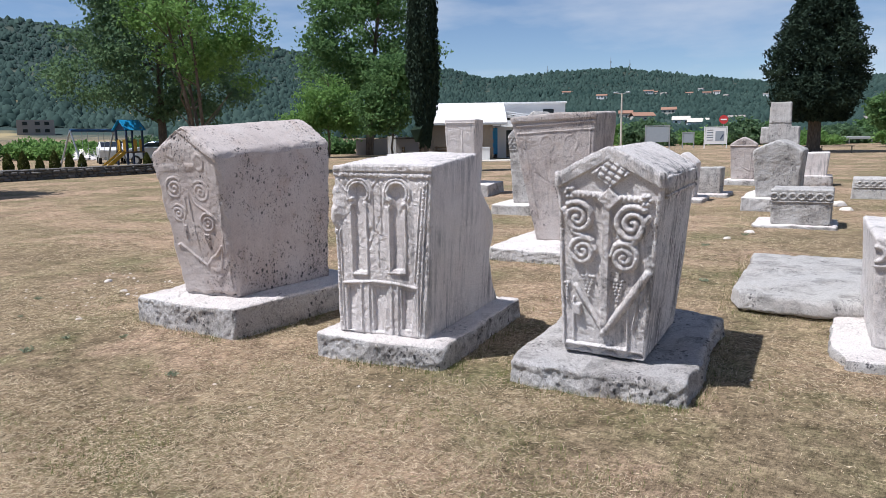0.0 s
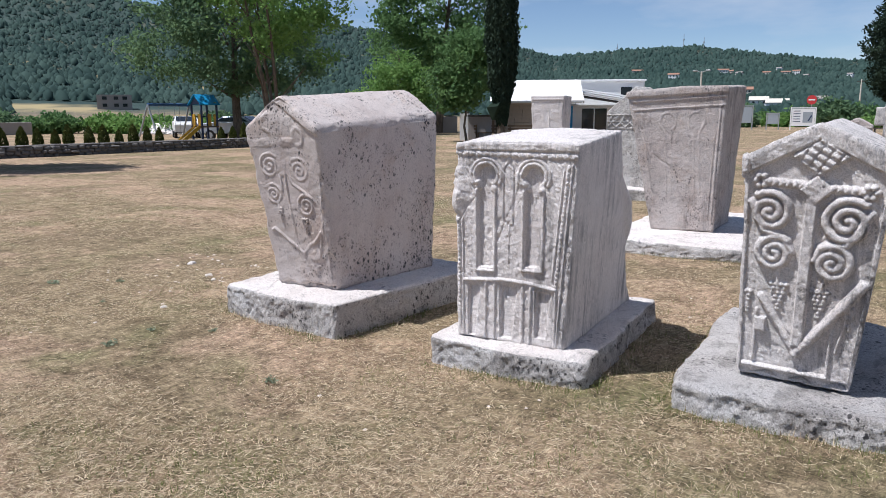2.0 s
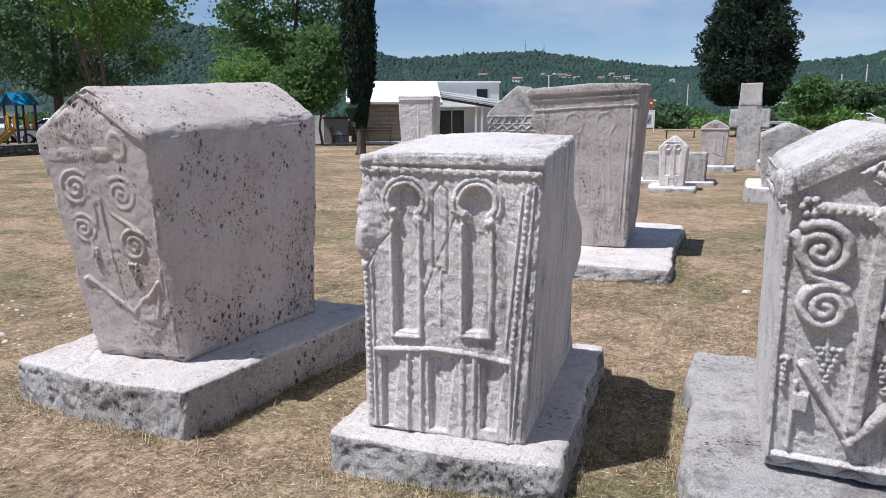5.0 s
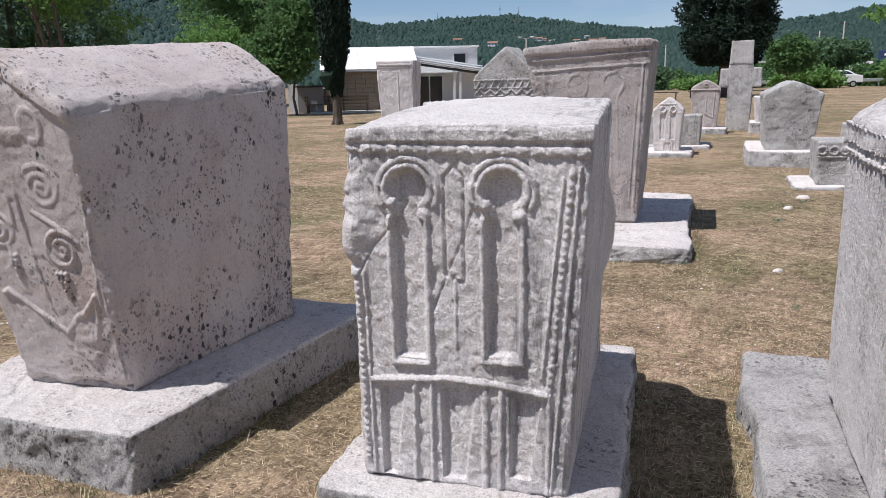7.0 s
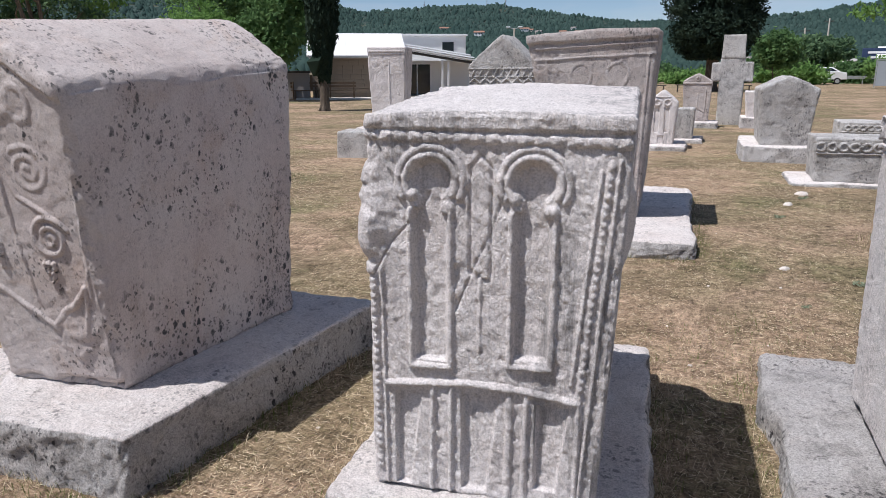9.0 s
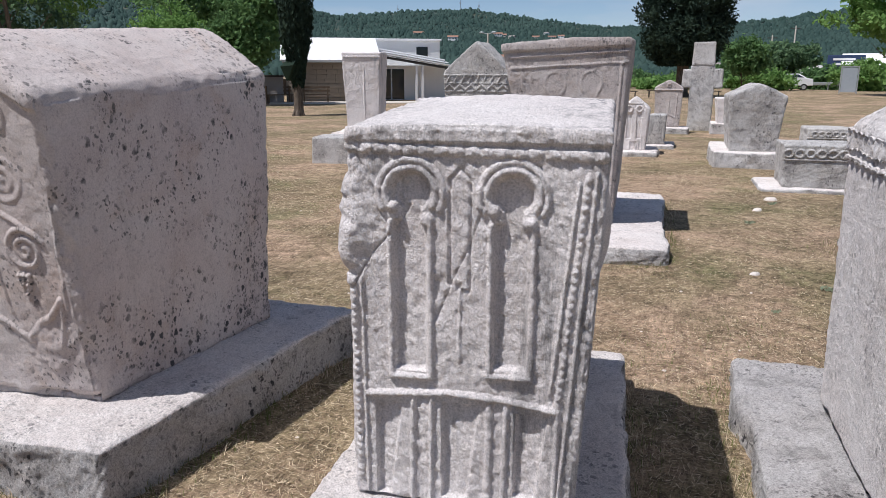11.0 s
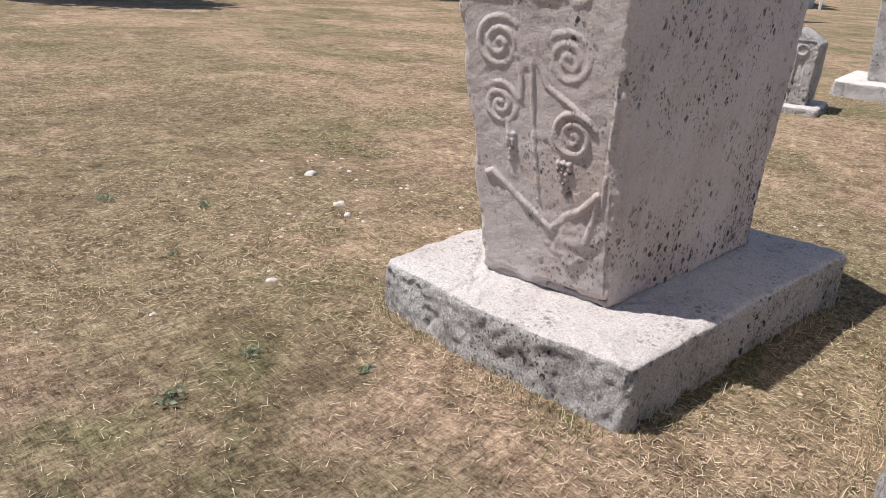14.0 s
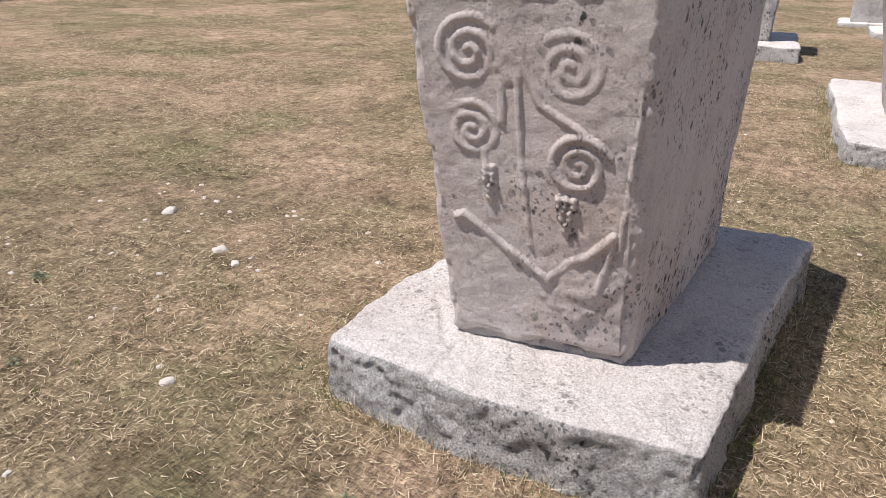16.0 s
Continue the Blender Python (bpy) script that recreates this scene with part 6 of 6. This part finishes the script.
def weeds():
    rng = np.random.default_rng(14)
    first = None
    spots = [(-5.75, 2.95), (-5.3, 3.1), (-6.35, 3.3), (-5.2, 2.75), (-6.9, 3.75), (-4.95, 3.35), (-1.9, 6.9), (-1.55, 7.4), (-0.9, 7.0), (-3.9, 3.0), (-7.3, 3.35), (-2.0, 9.4), (-1.75, 10.6)]
    for k, (x, y) in enumerate(spots):
        if first is None:
            n = 46
            a = rng.uniform(0, 2 * np.pi, n)
            r = rng.uniform(0.01, 0.07, n)
            pts = np.stack([r * np.cos(a), r * np.sin(a), 0.012 + 0.03 * rng.random(n)], 1)
            first = thing("weed", pose(x, y, 0.0) @ Matrix.Scale(0.6, 4), "small green weed rosette in the dry turf", "weed", "weeds in the meadow")
            part("root_stem", rod_bm((0, 0, -0.03), (0, 0, 0.03), 0.006, 0.003, 5), M_WEED, first)
            part_mesh("leaves", leaves_mesh("leaves", pts, 0.018, rng, M_WEED, 0.0, 2.2), first)
        else:
            m = pose(x, y, float(ground_height(np.array([x]), np.array([y]))[0]), 0, 0, rng.uniform(0, 360)) @ Matrix.Scale(rng.uniform(0.35, 0.75), 4)
            copy_thing(first, m).matrix_basis = m


weeds()


def loose_stones():
    rng = np.random.default_rng(15)
    shapes = []
    for k in range(4):
        q, F, mask, n = block((1, 0.8), (0.7, 0.5), 0.5, 0.0, (6, 6, 5), 0.2, 0.05, 90.0 + k)
        shapes.append(mesh_of("loose_stone", q, F, M_CHIP, True))
    spots = [(-7.08, 4.6, 0.10), (-6.47, 4.37, 0.08), (-6.3, 4.3, 0.06), (-5.8, 3.5, 0.06), (-5.9, 3.55, 0.03), (-7.0, 4.85, 0.04), (-1.9, 10.2, 0.12), (-1.75, 10.9, 0.16), (-1.0, 15.4, 0.35), (-0.8, 14.6, 0.25), (-2.0, 7.6, 0.08)]
    spots += [(-6.6 + rng.normal() * 0.6, 4.4 + rng.normal() * 0.5, rng.uniform(0.012, 0.035)) for k in range(46)]
    spots += [(rng.uniform(-7.5, 0.5), rng.uniform(1.8, 9.0), rng.uniform(0.01, 0.03)) for k in range(60)]
    for x, y, s in spots:
        if not clear_of_plinths(np.array([x]), np.array([y]), 0.04)[0]:
            continue
        ob = new("loose_stone", shapes[rng.integers(4)])
        g = float(ground_height(np.array([x]), np.array([y]))[0])
        ob.matrix_world = pose(x, y, g - s * 0.12, 0, 0, rng.uniform(0, 360)) @ Matrix.Diagonal((s, s, s * 0.7, 1))
        tagged(ob, "small pale limestone fragment lying in the dry grass", "stone", "loose stones")


loose_stones()
